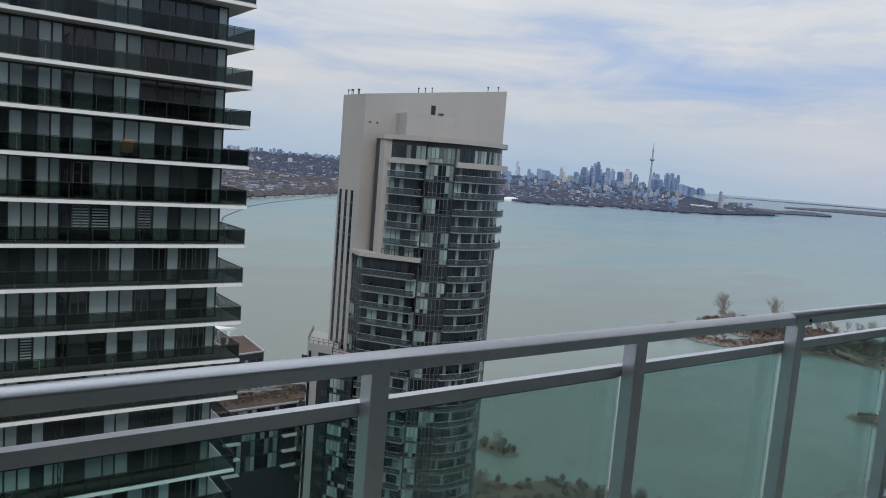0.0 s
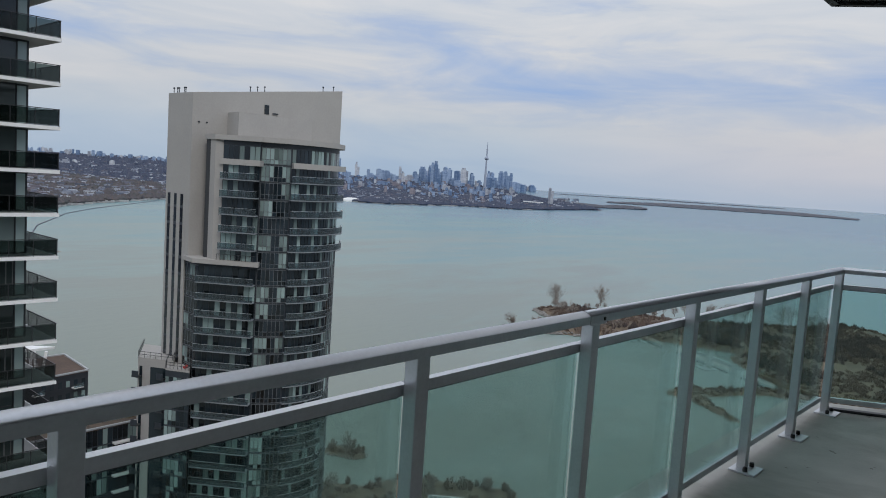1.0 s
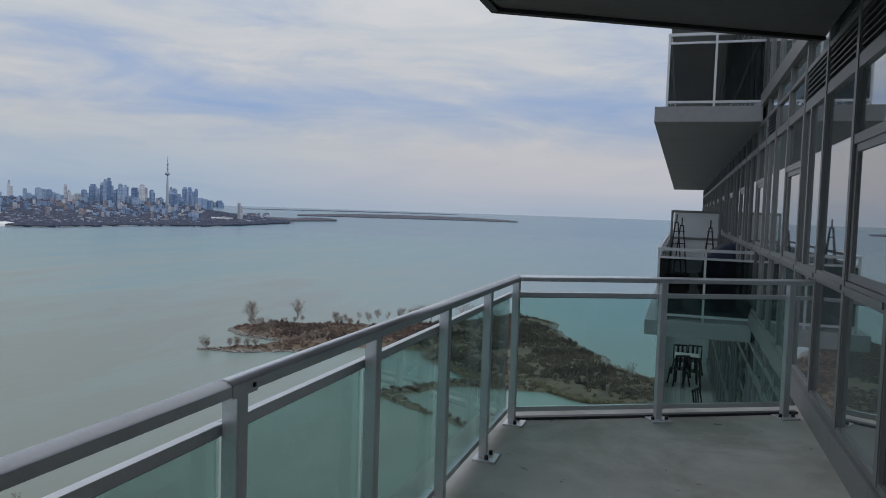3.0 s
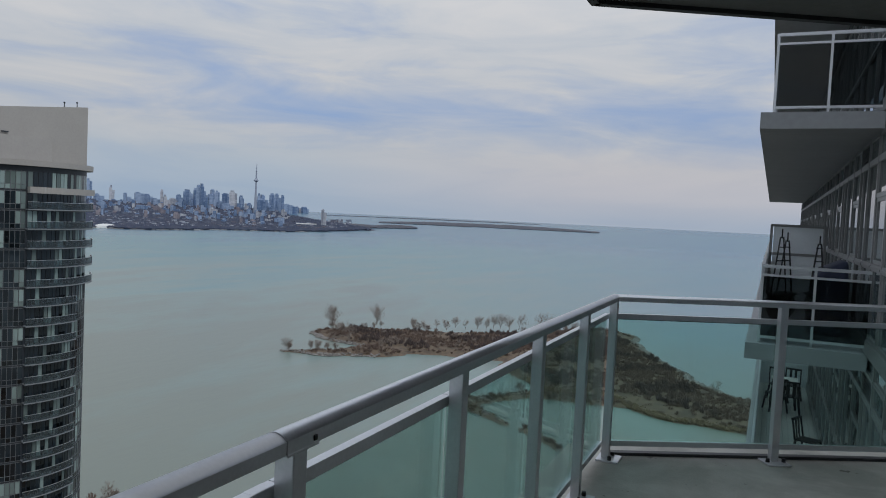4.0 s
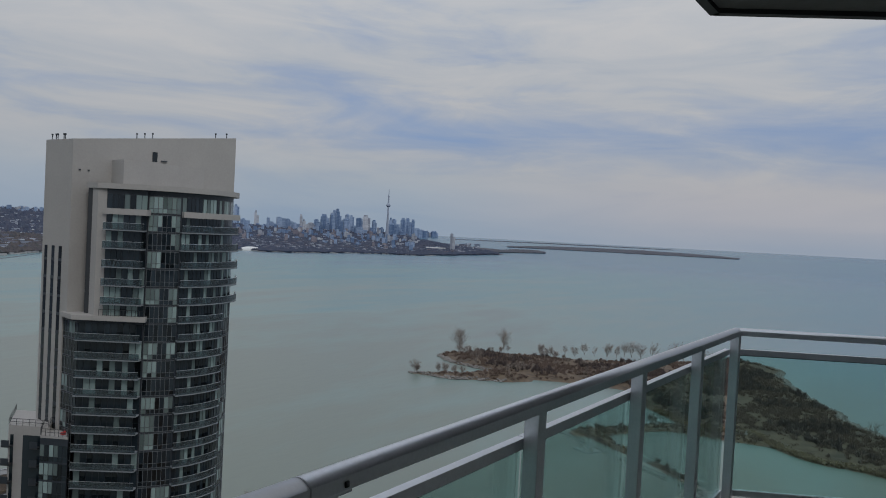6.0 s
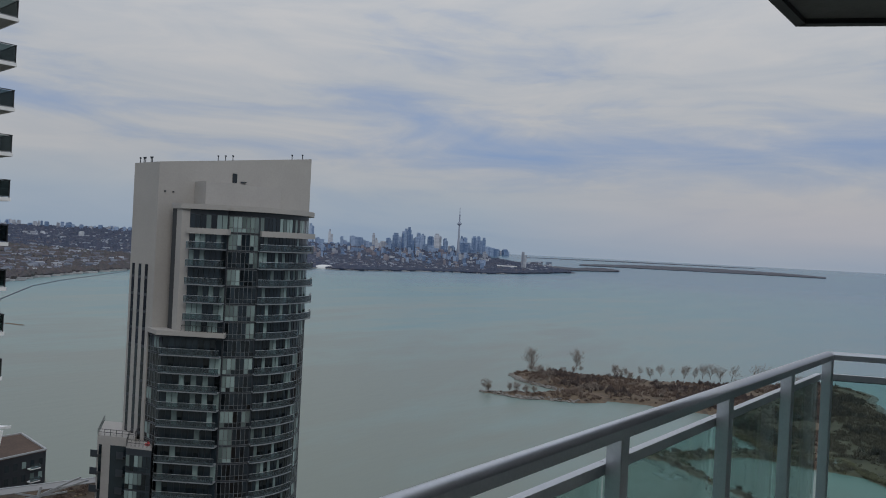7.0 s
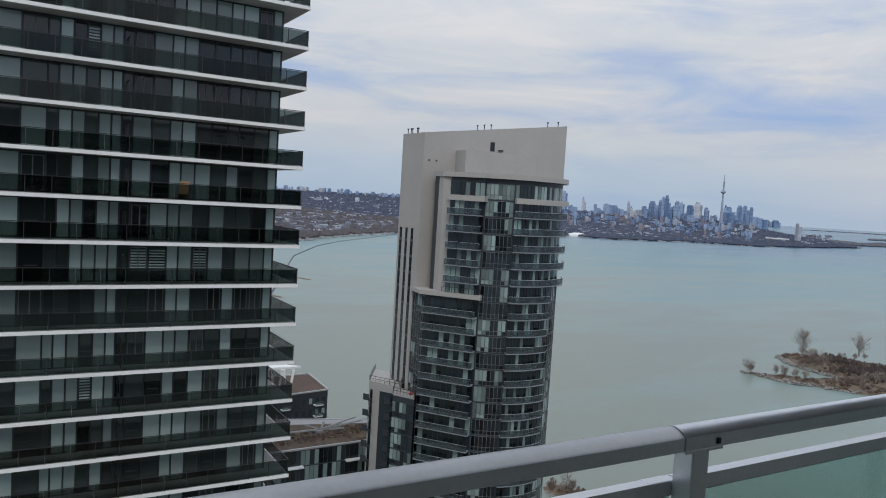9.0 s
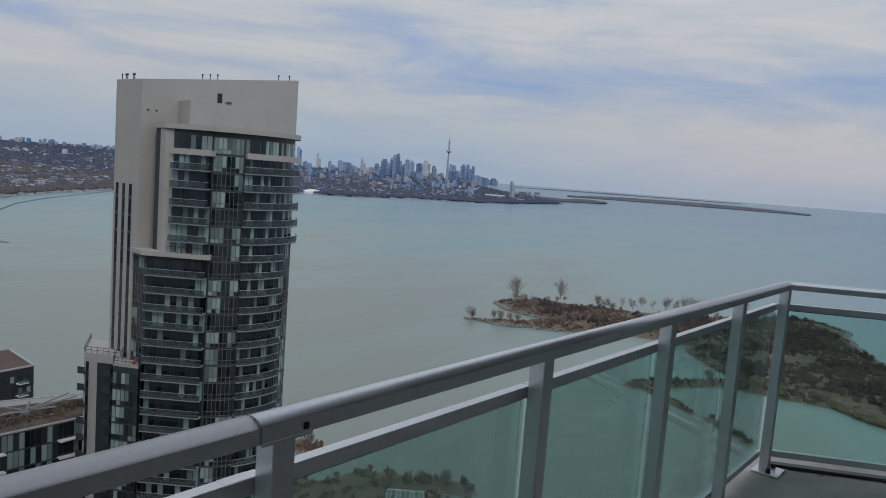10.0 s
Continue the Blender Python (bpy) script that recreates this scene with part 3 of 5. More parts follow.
def far_balcony(storey):
    glazing = M_T2_GLASS if storey == -1 else M_SMOKE_GLASS
    z = F + storey * STOREY
    t = thing("neighbour_balcony", pose(0, 0, 0), "long balcony with pale grey slab edge and smoked glass railing", "balcony", "neighbouring balconies")
    part("slab", prism(B(), [(OUT_X, NEAR_Y), (WALL_X, NEAR_Y), (WALL_X, FAR_Y), (OUT_X, FAR_Y)], z - 0.22, z), M_EDGE, t)
    x, y = OUT_X + 0.16, NEAR_Y + 0.14
    for zz, w in ((1.05, 0.042), (0.93, 0.03), (0.08, 0.034)):
        part("rail", bar(B(), (x, y, z + zz), (WALL_X, y, z + zz), w), M_RAIL, t)
        part("rail", bar(B(), (x, y, z + zz), (x, FAR_Y - 0.1, z + zz), w), M_RAIL, t)
    for px in (x, (x + WALL_X) / 2):
        part("post", box(B(), px - 0.016, y - 0.016, z, px + 0.016, y + 0.016, z + 1.04), M_RAIL, t)
    part("glass_panel", box(B(), x + 0.02, y - 0.004, z + 0.1, WALL_X - 0.01, y + 0.004, z + 0.91), M_SMOKE_GLASS, t).visible_shadow = False
    n = 16
    step = (FAR_Y - 0.1 - y) / n
    for i in range(1, n + 1):
        yy = y + i * step
        part("post", box(B(), x - 0.016, yy - 0.016, z, x + 0.016, yy + 0.016, z + 1.04), M_RAIL, t)
        part("glass_panel", box(B(), x - 0.004, yy - step + 0.03, z + 0.1, x + 0.004, yy - 0.03, z + 0.91), glazing, t).visible_shadow = False
    return t


for storey in (-4, -3, -2, -1, 0, 1, 2):
    far_balcony(storey)

# ---- lake, land and distance ----
def swell(r):
    """The far part of the sheet lifts towards the horizon, which stands in for the distance beyond."""
    k = min(max((r - 3000.0) / 1900.0, 0.0), 1.0)
    return 80.0 * k * k * (3 - 2 * k)


def sheet(name, material, rings, spokes, label, category):
    bm = B()
    rows = []
    for r in rings:
        rows.append([bm.verts.new((-math.sin(a) * r, math.cos(a) * r, swell(r))) for a in np.linspace(0, 2 * math.pi, spokes, endpoint=False)])
    for p, q in zip(rows, rows[1:]):
        for i in range(spokes):
            j = (i + 1) % spokes
            bm.faces.new((p[i], p[j], q[j], q[i]))
    bm.faces.new(rows[0])
    return solid(name, bm, material, label, category, "structure", smooth=True)


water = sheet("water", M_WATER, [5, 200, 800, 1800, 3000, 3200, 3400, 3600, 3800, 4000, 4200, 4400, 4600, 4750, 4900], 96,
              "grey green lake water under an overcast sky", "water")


def spot(yaw, r, z=None):
    a = radians(yaw)
    return Vector((-math.sin(a) * r, math.cos(a) * r, swell(r) if z is None else z))


def reach(el):
    """How far out the sheet shows at an elevation, seen from the balcony."""
    lo, hi = 100.0, 4895.0
    for _ in range(40):
        m = (lo + hi) / 2
        if math.degrees(math.atan2(swell(m) - 110.0, m)) < el:
            lo = m
        else:
            hi = m
    return lo


def stuff(name, verts, faces, material, label, category):
    me = bpy.data.meshes.new(name)
    me.from_pydata(verts, [], faces)
    me.materials.append(material)
    return tagged(new(name, me), label, category, "", "stuff")


class Heap:
    """Gathers many small pieces into one mesh."""

    def __init__(self):
        self.v, self.f = [], []

    def add(self, verts, faces):
        n = len(self.v)
        self.v.extend(verts)
        self.f.extend(tuple(i + n for i in f) for f in faces)

    def blob(self, p, r, h, rng):
        """A ragged dome of a bare tree crown, seen from far off."""
        x, y, z = p
        k = 6
        a0 = rng.random() * 6.3
        ring = [(x + r * rng.uniform(0.7, 1.2) * math.cos(a0 + i * 6.283 / k), y + r * rng.uniform(0.7, 1.2) * math.sin(a0 + i * 6.283 / k), z + h * rng.uniform(0.25, 0.6)) for i in range(k)]
        foot = [(x + r * 0.6 * math.cos(a0 + i * 6.283 / k), y + r * 0.6 * math.sin(a0 + i * 6.283 / k), z - 1) for i in range(k)]
        top = (x + rng.uniform(-0.2, 0.2) * r, y + rng.uniform(-0.2, 0.2) * r, z + h)
        self.add(ring + foot + [top], [(i, (i + 1) % k, 2 * k) for i in range(k)] + [(k + i, k + (i + 1) % k, (i + 1) % k, i) for i in range(k)])

    def scrub(self, p, r, h, rng, n=34, w=0.09):
        """A bush of thin bare stems that fan out from its foot."""
        x, y, z = p
        for _ in range(n):
            a, lean = rng.random() * 6.283, rng.random() ** 0.7
            s = r * rng.uniform(0.1, 0.5)
            bx, by = x + s * math.cos(a), y + s * math.sin(a)
            tx, ty, tz = x + r * lean * math.cos(a), y + r * lean * math.sin(a), z + h * rng.uniform(0.55, 1.0) * (1 - 0.45 * lean * lean)
            c, q = w * rng.uniform(0.7, 2.0), rng.random() * 3.14
            dx, dy = c * math.cos(q), c * math.sin(q)
            self.add([(bx - dx, by - dy, z - 0.2), (bx + dx, by + dy, z - 0.2), (tx + dx * 1.5, ty + dy * 1.5, tz), (tx - dx * 1.5, ty - dy * 1.5, tz * 1.0)], [(0, 1, 2, 3)])

    def rock(self, p, r, rng):
        x, y, z = p
        pts = [(x + dx * r * rng.uniform(0.6, 1.2), y + dy * r * rng.uniform(0.6, 1.2), z + dz * r * rng.uniform(0.5, 0.9)) for dx, dy, dz in
               ((1, 0, 0), (0, 1, 0), (-1, 0, 0), (0, -1, 0), (0, 0, 1), (0, 0, -1))]
        self.add(pts, [(0, 1, 4), (1, 2, 4), (2, 3, 4), (3, 0, 4), (1, 0, 5), (2, 1, 5), (3, 2, 5), (0, 3, 5)])

    def block(self, x, y, z0, z1, w, d, a):
        c, s = math.cos(a), math.sin(a)
        pts = [(x + c * u * w / 2 - s * v * d / 2, y + s * u * w / 2 + c * v * d / 2, z) for z in (z0, z1) for u, v in ((-1, -1), (1, -1), (1, 1), (-1, 1))]
        self.add(pts, [(4, 5, 6, 7), (0, 1, 5, 4), (1, 2, 6, 5), (2, 3, 7, 6), (3, 0, 4, 7)])


# Low land as a few rounded strokes: from, to, half width.
def stroke_gap(x, y, strokes):
    """How far inside the land a place lies, in metres; negative over water."""
    best = -1e9
    for x0, y0, x1, y1, r0, r1 in strokes:
        dx, dy = x1 - x0, y1 - y0
        u = min(max(((x - x0) * dx + (y - y0) * dy) / (dx * dx + dy * dy), 0), 1)
        best = max(best, r0 + (r1 - r0) * u - math.hypot(x - x0 - u * dx, y - y0 - u * dy))
    return best


def jag(x, y):
    return 5.0 * noise.noise((x * 0.035, y * 0.035, 3.0)) + 2.2 * noise.noise((x * 0.13, y * 0.13, 9.0))


ISLAND = [(-330, 456, -300, 470, 4, 8), (-352, 548, -318, 552, 14, 36), (-318, 550, -262, 558, 38, 52), (-262, 560, -190, 585, 50, 62),
          (-190, 590, -155, 640, 62, 58), (-155, 650, -145, 696, 52, 36), (-145, 620, -98, 540, 56, 50), (-98, 525, -42, 474, 54, 38),
          (-45, 466, 60, 452, 40, 40), (-300, 472, -275, 500, 8, 22), (-150, 520, -110, 490, 30, 40)]
SPIT = [(-75, 447, -132, 436, 10, 7), (-132, 436, -163, 388, 7, 7), (-160, 392, -124, 366, 6, 3)]
SKERRY = [(-112, 362, -87, 341, 3.2, 2.6)]
ISLET = [(-214, 186, -207, 188, 6, 5)]
POINT = [(-172, 186, -146, 203, 7, 6), (-170, 176, -120, 170, 14, 30), (-195, 150, -180, 160, 10, 12)]
MAIN = [(-420, 20, -160, 40, 90, 90), (-160, 40, 160, -40, 90, 110), (-330, 100, -250, 95, 28, 40), (-150, 130, -90, 130, 22, 30)]


def land(name, strokes, step, peak, material, label, reach_in=18.0, jagged=1.0):
    xs = [v for s in strokes for v in (s[0] - s[4] - 12, s[0] + s[4] + 12, s[2] - s[5] - 12, s[2] + s[5] + 12)]
    ys = [v for s in strokes for v in (s[1] - s[4] - 12, s[1] + s[4] + 12, s[3] - s[5] - 12, s[3] + s[5] + 12)]
    x0, y0 = min(xs), min(ys)
    nx, ny = int((max(xs) - x0) / step) + 1, int((max(ys) - y0) / step) + 1
    keep, verts, faces = {}, [], []

    def vert(i, j):
        if (i, j) not in keep:
            x, y = x0 + i * step, y0 + j * step
            g = stroke_gap(x, y, strokes) + jag(x, y) * jagged
            k = min(max(g / reach_in, -0.6), 1.0)
            z = (peak * (k * (2 - k)) if k > 0 else 2.5 * k) + (0.5 * noise.noise((x * 0.11, y * 0.11, 1.0)) if k > 0.1 else 0)
            keep[i, j] = (len(verts), g)
            verts.append((x, y, z))
        return keep[i, j]

    for i in range(nx):
        for j in range(ny):
            c = [vert(i, j), vert(i + 1, j), vert(i + 1, j + 1), vert(i, j + 1)]
            if max(g for _, g in c) > -4:
                faces.append(tuple(n for n, _ in c))
    me = bpy.data.meshes.new(name)
    me.from_pydata(verts, [], faces)
    me.materials.append(material)
    me.shade_smooth()
    me.update()
    return tagged(new(name, me), label, "ground", "", "structure")


land("ground_island", ISLAND, 4.0, 3.4, M_ISLAND, "low winter island with brown scrub and dead grass")
land("ground_spit", SPIT, 2.0, 1.3, M_ISLAND, "narrow brown spit of land in the bay", 5.0, 0.45)
land("ground_skerry", SKERRY, 1.0, 0.7, M_ISLAND, "small low strip of rock in the bay", 3.0, 0.2)
land("ground_islet", ISLET, 1.0, 1.4, M_ISLAND, "tiny rocky islet with a few bushes", 4.0, 0.3)
land("ground_point", POINT, 2.0, 1.6, M_ISLAND, "scrubby point of the shore", 6.0, 0.5)
land("ground_shore", MAIN, 8.0, 4.0, M_ISLAND, "winter shore below the towers")


def strewn(strokes, n, rng, lo=1.0, hi=1e9, jagged=1.0):
    """Random places on the land whose depth from the waterline lies between lo and hi."""
    xs = [v for s in strokes for v in (s[0] - s[4], s[0] + s[4], s[2] - s[5], s[2] + s[5])]
    ys = [v for s in strokes for v in (s[1] - s[4], s[1] + s[4], s[3] - s[5], s[3] + s[5])]
    got = 0
    for _ in range(n * 60):
        x, y = rng.uniform(min(xs), max(xs)), rng.uniform(min(ys), max(ys))
        g = stroke_gap(x, y, strokes) + jag(x, y) * jagged
        if lo < g < hi:
            yield x, y, g
            got += 1
            if got == n:
                return


rng = random.Random(5)
heap = Heap()
for x, y, g in strewn(ISLAND, 5200, rng, 3.0):
    thick = noise.noise((x * 0.022, y * 0.022, 5.0))
    if thick + rng.uniform(-0.25, 0.25) < -0.16:
        continue
    k = min(g / 18, 1)
    heap.scrub((x, y, 3.2 * k * (2 - k)), rng.uniform(1.3, 3.2), rng.uniform(1.0, 3.4) * min(1, 0.4 + g / 30), rng, 32, 0.075)
for strokes, n, top, jg in ((SPIT, 150, 1.0, 0.45), (POINT, 220, 1.4, 0.5), (ISLET, 14, 1.2, 0.3), (SKERRY, 22, 0.6, 0.2)):
    for x, y, g in strewn(strokes, n, rng, 1.2, 1e9, jg):
        heap.scrub((x, y, top * 0.8), rng.uniform(1.0, 2.2), rng.uniform(1.2, 3.4), rng, 26, 0.08)
for x, y, g in strewn(MAIN, 700, rng, 3.0):
    heap.scrub((x, y, 2.0), rng.uniform(1.5, 3.5), rng.uniform(2, 5), rng, 26, 0.12)
thicket = Heap()
for x, y, g in strewn(ISLAND, 3000, rng, 9.0):
    if noise.noise((x * 0.028, y * 0.028, 12.0)) + rng.uniform(-0.1, 0.1) > 0.12:
        thicket.scrub((x, y, 3.0), rng.uniform(1.6, 3.0), rng.uniform(2.6, 5.2), rng, 36, 0.075)
stuff("thicket", thicket.v, thicket.f, M_THICKET, "dark bare thickets in clumps on the island", "scrub")
stuff("scrub", heap.v, heap.f, M_SCRUB, "bare brown winter scrub covering the island", "scrub")

heap = Heap()
for x, y, g in strewn(ISLAND, 6000, rng, 0.3, 8.0):
    if y < 475 and x > -150:
        heap.scrub((x, y, 0.5), 1.8, rng.uniform(1.4, 2.3), rng, 22, 0.13)
for x, y, g in strewn(SPIT, 260, rng, 0.6, 9, 0.45):
    heap.scrub((x, y, 0.4), 1.2, rng.uniform(1.0, 2.0), rng, 16, 0.09)
stuff("reeds", heap.v, heap.f, M_REED, "dry tan reeds along the inner shore", "reeds")

heap = Heap()
for x, y, g in strewn(ISLAND, 4200, rng, -2.0, 3.0):
    if y > 540 or x < -265 or (x > -125 and y > 455):
        heap.rock((x, y, 0.4 + 0.35 * max(g, 0)), rng.uniform(0.5, 1.6) * (1.35 if x > -150 else 1.0), rng)
for strokes, n, jg in ((SPIT, 120, 0.45), (ISLET, 60, 0.3), (SKERRY, 50, 0.2), (POINT, 160, 0.5)):
    for x, y, g in strewn(strokes, n, rng, -0.8, 1.0, jg):
        heap.rock((x, y, 0.2), rng.uniform(0.3, 0.9), rng)
stuff("boulders", heap.v, heap.f, M_ROCK, "pale grey boulders lining the waterline", "rocks")


# ---- bare trees ----
def bare_tree(x, y, z, h, seed, spread=0.52, thin=1.0):
    r = random.Random(seed)
    t = thing("tree", pose(x, y, z), "leafless grey brown tree standing on the winter shore", "tree", "bare trees")
    trunk, limbs = B(), Heap()

    def stick(a, b, w0, w1):
        d = (b - a).normalized()
        q = d.orthogonal().normalized()
        q.rotate(Matrix.Rotation(r.random() * 3.14, 4, d))
        limbs.add([tuple(a - q * w0), tuple(a + q * w0), tuple(b + q * w1), tuple(b - q * w1)], [(0, 1, 2, 3)])

    def fork(a, d, length, w, depth):
        """A limb that bends upwards and splits into finer ones."""
        mid = a + d * length * 0.5
        up_more = (d + Vector((r.uniform(-0.15, 0.15), r.uniform(-0.15, 0.15), 0.35))).normalized()
        tip = mid + up_more * length * 0.5
        stick(a, mid, w, w * 0.75)
        stick(mid, tip, w * 0.75, w * 0.4)
        if depth == 0:
            return
        for i in range(6 if depth == 2 else 5):
            k = r.uniform(0.25, 1.0)
            p = a.lerp(mid, k * 2) if k < 0.5 else mid.lerp(tip, k * 2 - 1)
            side = d.orthogonal().normalized()
            side.rotate(Matrix.Rotation(r.random() * 6.283, 4, d))
            fork(p, (up_more + side * r.uniform(0.4, 1.0) * spread * 2.0).normalized(), length * r.uniform(0.35, 0.62), max(w * 0.5, 0.032), depth - 1)

    for stem in range(r.choice((1, 2, 2, 3)) if h > 7 else r.choice((2, 3, 4))):
        lean = Vector((r.uniform(-0.3, 0.3), r.uniform(-0.3, 0.3), 1)).normalized()
        foot = Vector((r.uniform(-0.5, 0.5), r.uniform(-0.5, 0.5), -0.3))
        high = h * r.uniform(0.56, 0.74)
        m = Matrix.Translation(foot + lean * high / 2) @ lean.to_track_quat("Z", "Y").to_matrix().to_4x4()
        bmesh.ops.create_cone(trunk, cap_ends=False, segments=6, radius1=h * 0.012 * thin, radius2=0.03, depth=high, matrix=m)
        for i in range(16):
            k = 0.10 + 0.88 * (i + r.random()) / 16
            a = r.random() * 6.283
            d = (lean + Vector((math.cos(a), math.sin(a), 0)) * r.uniform(0.5, 1.1) * spread * 2.2).normalized()
            fork(foot + lean * high * k, d, h * (0.47 - 0.2 * k) * r.uniform(0.7, 1.15), max(h * 0.005 * thin, 0.04), 2)
    part("trunk", trunk, M_BARK, t)
    me = bpy.data.meshes.new("crown")
    me.from_pydata(limbs.v, [], limbs.f)
    me.materials.append(M_TWIG)
    part("crown", me, None, t)


for i, (yaw, r, h) in enumerate([(32.55, 668, 20.5), (29.1, 690, 18), (32.2, 660, 13), (31.2, 600, 14), (26.2, 672, 10), (25.4, 668, 8), (24.4, 676, 9), (23.6, 674, 10),
                                 (22.9, 690, 11), (22.1, 684, 9), (21.2, 690, 12), (20.5, 690, 10), (19.9, 700, 13), (19.4, 700, 14), (18.7, 694, 15), (18.0, 700, 18), (16.2, 690, 19), (15.6, 700, 17), (14.2, 690, 15), (13.4, 690, 14)]):
    p = spot(yaw, r, 2.8)
    bare_tree(*p, h * 1.14, 40 + i)
# thickets round the big trees
for i, (yaw, r, h) in enumerate([(32.5, 655, 9), (32.1, 640, 11), (31.8, 650, 9), (31.5, 630, 7), (30.9, 640, 6), (29.3, 670, 7), (28.8, 680, 6), (26.0, 660, 9), (25.7, 668, 8), (25.1, 660, 7)]):
    bare_tree(*spot(yaw, r, 2.6), h, 210 + i, 0.75)
rng = random.Random(21)
for i in range(26):
    yaw = rng.uniform(14, 32)
    p = spot(yaw, rng.uniform(560, 690), 2.6)
    if stroke_gap(p.x, p.y, ISLAND) > 8:
        bare_tree(*p, rng.uniform(4.5, 8.5), 140 + i, 0.6)
for i, (x, y, h) in enumerate([(-334, 461, 10), (-331, 459, 7), (-318, 468, 9), (-312, 470, 9), (-306, 473, 8), (-302, 478, 7), (-27, 484, 15), (-10, 470, 10), (-4, 474, 9), (-140, 438, 7), (-137, 436, 6),
                               (-212, 187, 9), (-209, 188, 6), (-160, 180, 6), (-150, 200, 6), (-166, 188, 5), (-157, 196, 5), (-186, 158, 8), (-190, 152, 6), (-320, 128, 9), (-312, 124, 7)]):
    bare_tree(x, y, 0.9, h, 80 + i)

# ---- the far shore and the city ----
def waterline(yaw):
    d = np.interp(yaw, [29.5, 31.2, 36, 41, 43.5, 46, 50, 57, 63, 67, 71, 80, 90, 110, 140], [3500, 3420, 3150, 3080, 2960, 2830, 2850, 2600, 2230, 1930, 1640, 1250, 950, 700, 500])
    return float(d) + 28 * noise.noise((yaw * 0.7, 0, 0)) + 10 * noise.noise((yaw * 3.1, 4, 0))


def shore_height(yaw, r):
    crest = float(np.interp(yaw, [32, 36, 44, 54, 64, 90], [3, 30, 84, 108, 118, 122]))
    k = (r - waterline(yaw)) / (4860 - waterline(yaw))
    return max(1.5 + (crest - 1.5) * max(k, 0) ** 0.9, swell(r) + 1.2)


bm = B()
rows = []
for yaw in np.linspace(29.6, 140, 240):
    w = waterline(yaw)
    row = []
    back_edge = max(w + 60, float(np.interp(yaw, [29.6, 31, 34, 37, 40], [3520, 3640, 3900, 4300, 4880])))
    for k in np.linspace(0, 1, 26) ** 1.3:
        r = w + (back_edge - w) * k
        row.append(bm.verts.new(spot(yaw, r, shore_height(yaw, r) if k > 0 else -0.5)))
    rows.append(row)
for p, q in zip(rows, rows[1:]):
    for i in range(len(p) - 1):
        bm.faces.new((p[i], p[i + 1], q[i + 1], q[i]))
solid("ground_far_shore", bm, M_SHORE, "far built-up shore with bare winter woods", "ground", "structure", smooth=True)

rng = random.Random(11)
heap, park, homes, strand, pale = Heap(), Heap(), Heap(), Heap(), Heap()
for _ in range(26000):
    yaw = rng.uniform(30, 50.5) if rng.random() < 0.52 else rng.uniform(60, 80)
    w = waterline(yaw)
    span = 1400 if yaw > 55 else 1750
    r = w + 8 + span * rng.random() ** 1.5 * (1.9 if yaw > 55 else 1.0)
    if r > min(4700, float(np.interp(yaw, [29.6, 31, 34, 37, 40], [3520, 3640, 3900, 4300, 4880]))):
        continue
    s = 1 + (r - 1600) / 4000
    # city trees and those past 2700 m take the haze-blued colour
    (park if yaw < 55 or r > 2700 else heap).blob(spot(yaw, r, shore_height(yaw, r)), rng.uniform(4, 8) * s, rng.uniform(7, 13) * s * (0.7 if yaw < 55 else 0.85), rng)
for _ in range(2900):
    yaw = rng.uniform(30.5, 50.5) if rng.random() < 0.38 else rng.uniform(60, 80)
    w = waterline(yaw)
    r = w + 90 + 2300 * rng.random() ** 1.2
    if r > 4600 or yaw < 37 and r > 3700:
        continue
    z = shore_height(yaw, r)
    p = spot(yaw, r, z)
    homes.block(p.x, p.y, z - 3, z + rng.uniform(6, 12), rng.uniform(8, 26), rng.uniform(9, 16), radians(yaw + rng.choice((0, 20, -35))))
for _ in range(700):
    yaw = rng.uniform(31.5, 50.3)
    r = waterline(yaw) + rng.uniform(60, 700)
    z = shore_height(yaw, r)
    p = spot(yaw, r, z)
    pale.block(p.x, p.y, z - 2, z + rng.uniform(5, 9), rng.uniform(7, 26), 8, radians(yaw + rng.choice((0, 12, -20))))
for _ in range(260):
    yaw = rng.uniform(30.5, 72)
    r = waterline(yaw) + rng.uniform(4, 26)
    p = spot(yaw, r, 1.5)
    strand.block(p.x, p.y, 0, rng.uniform(2, 5), rng.uniform(10, 60), 8, radians(yaw + 10))
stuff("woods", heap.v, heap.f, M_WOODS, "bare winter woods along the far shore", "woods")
stuff("woods", park.v, park.f, M_HAZY_WOODS, "bare trees between the far buildings, blued in colour for haze", "woods")
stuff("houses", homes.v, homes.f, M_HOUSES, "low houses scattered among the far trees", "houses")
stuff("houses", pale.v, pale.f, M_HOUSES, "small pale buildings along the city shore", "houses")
stuff("strand", strand.v, strand.f, M_STRAND, "pale strand and walls at the far waterline", "shore")


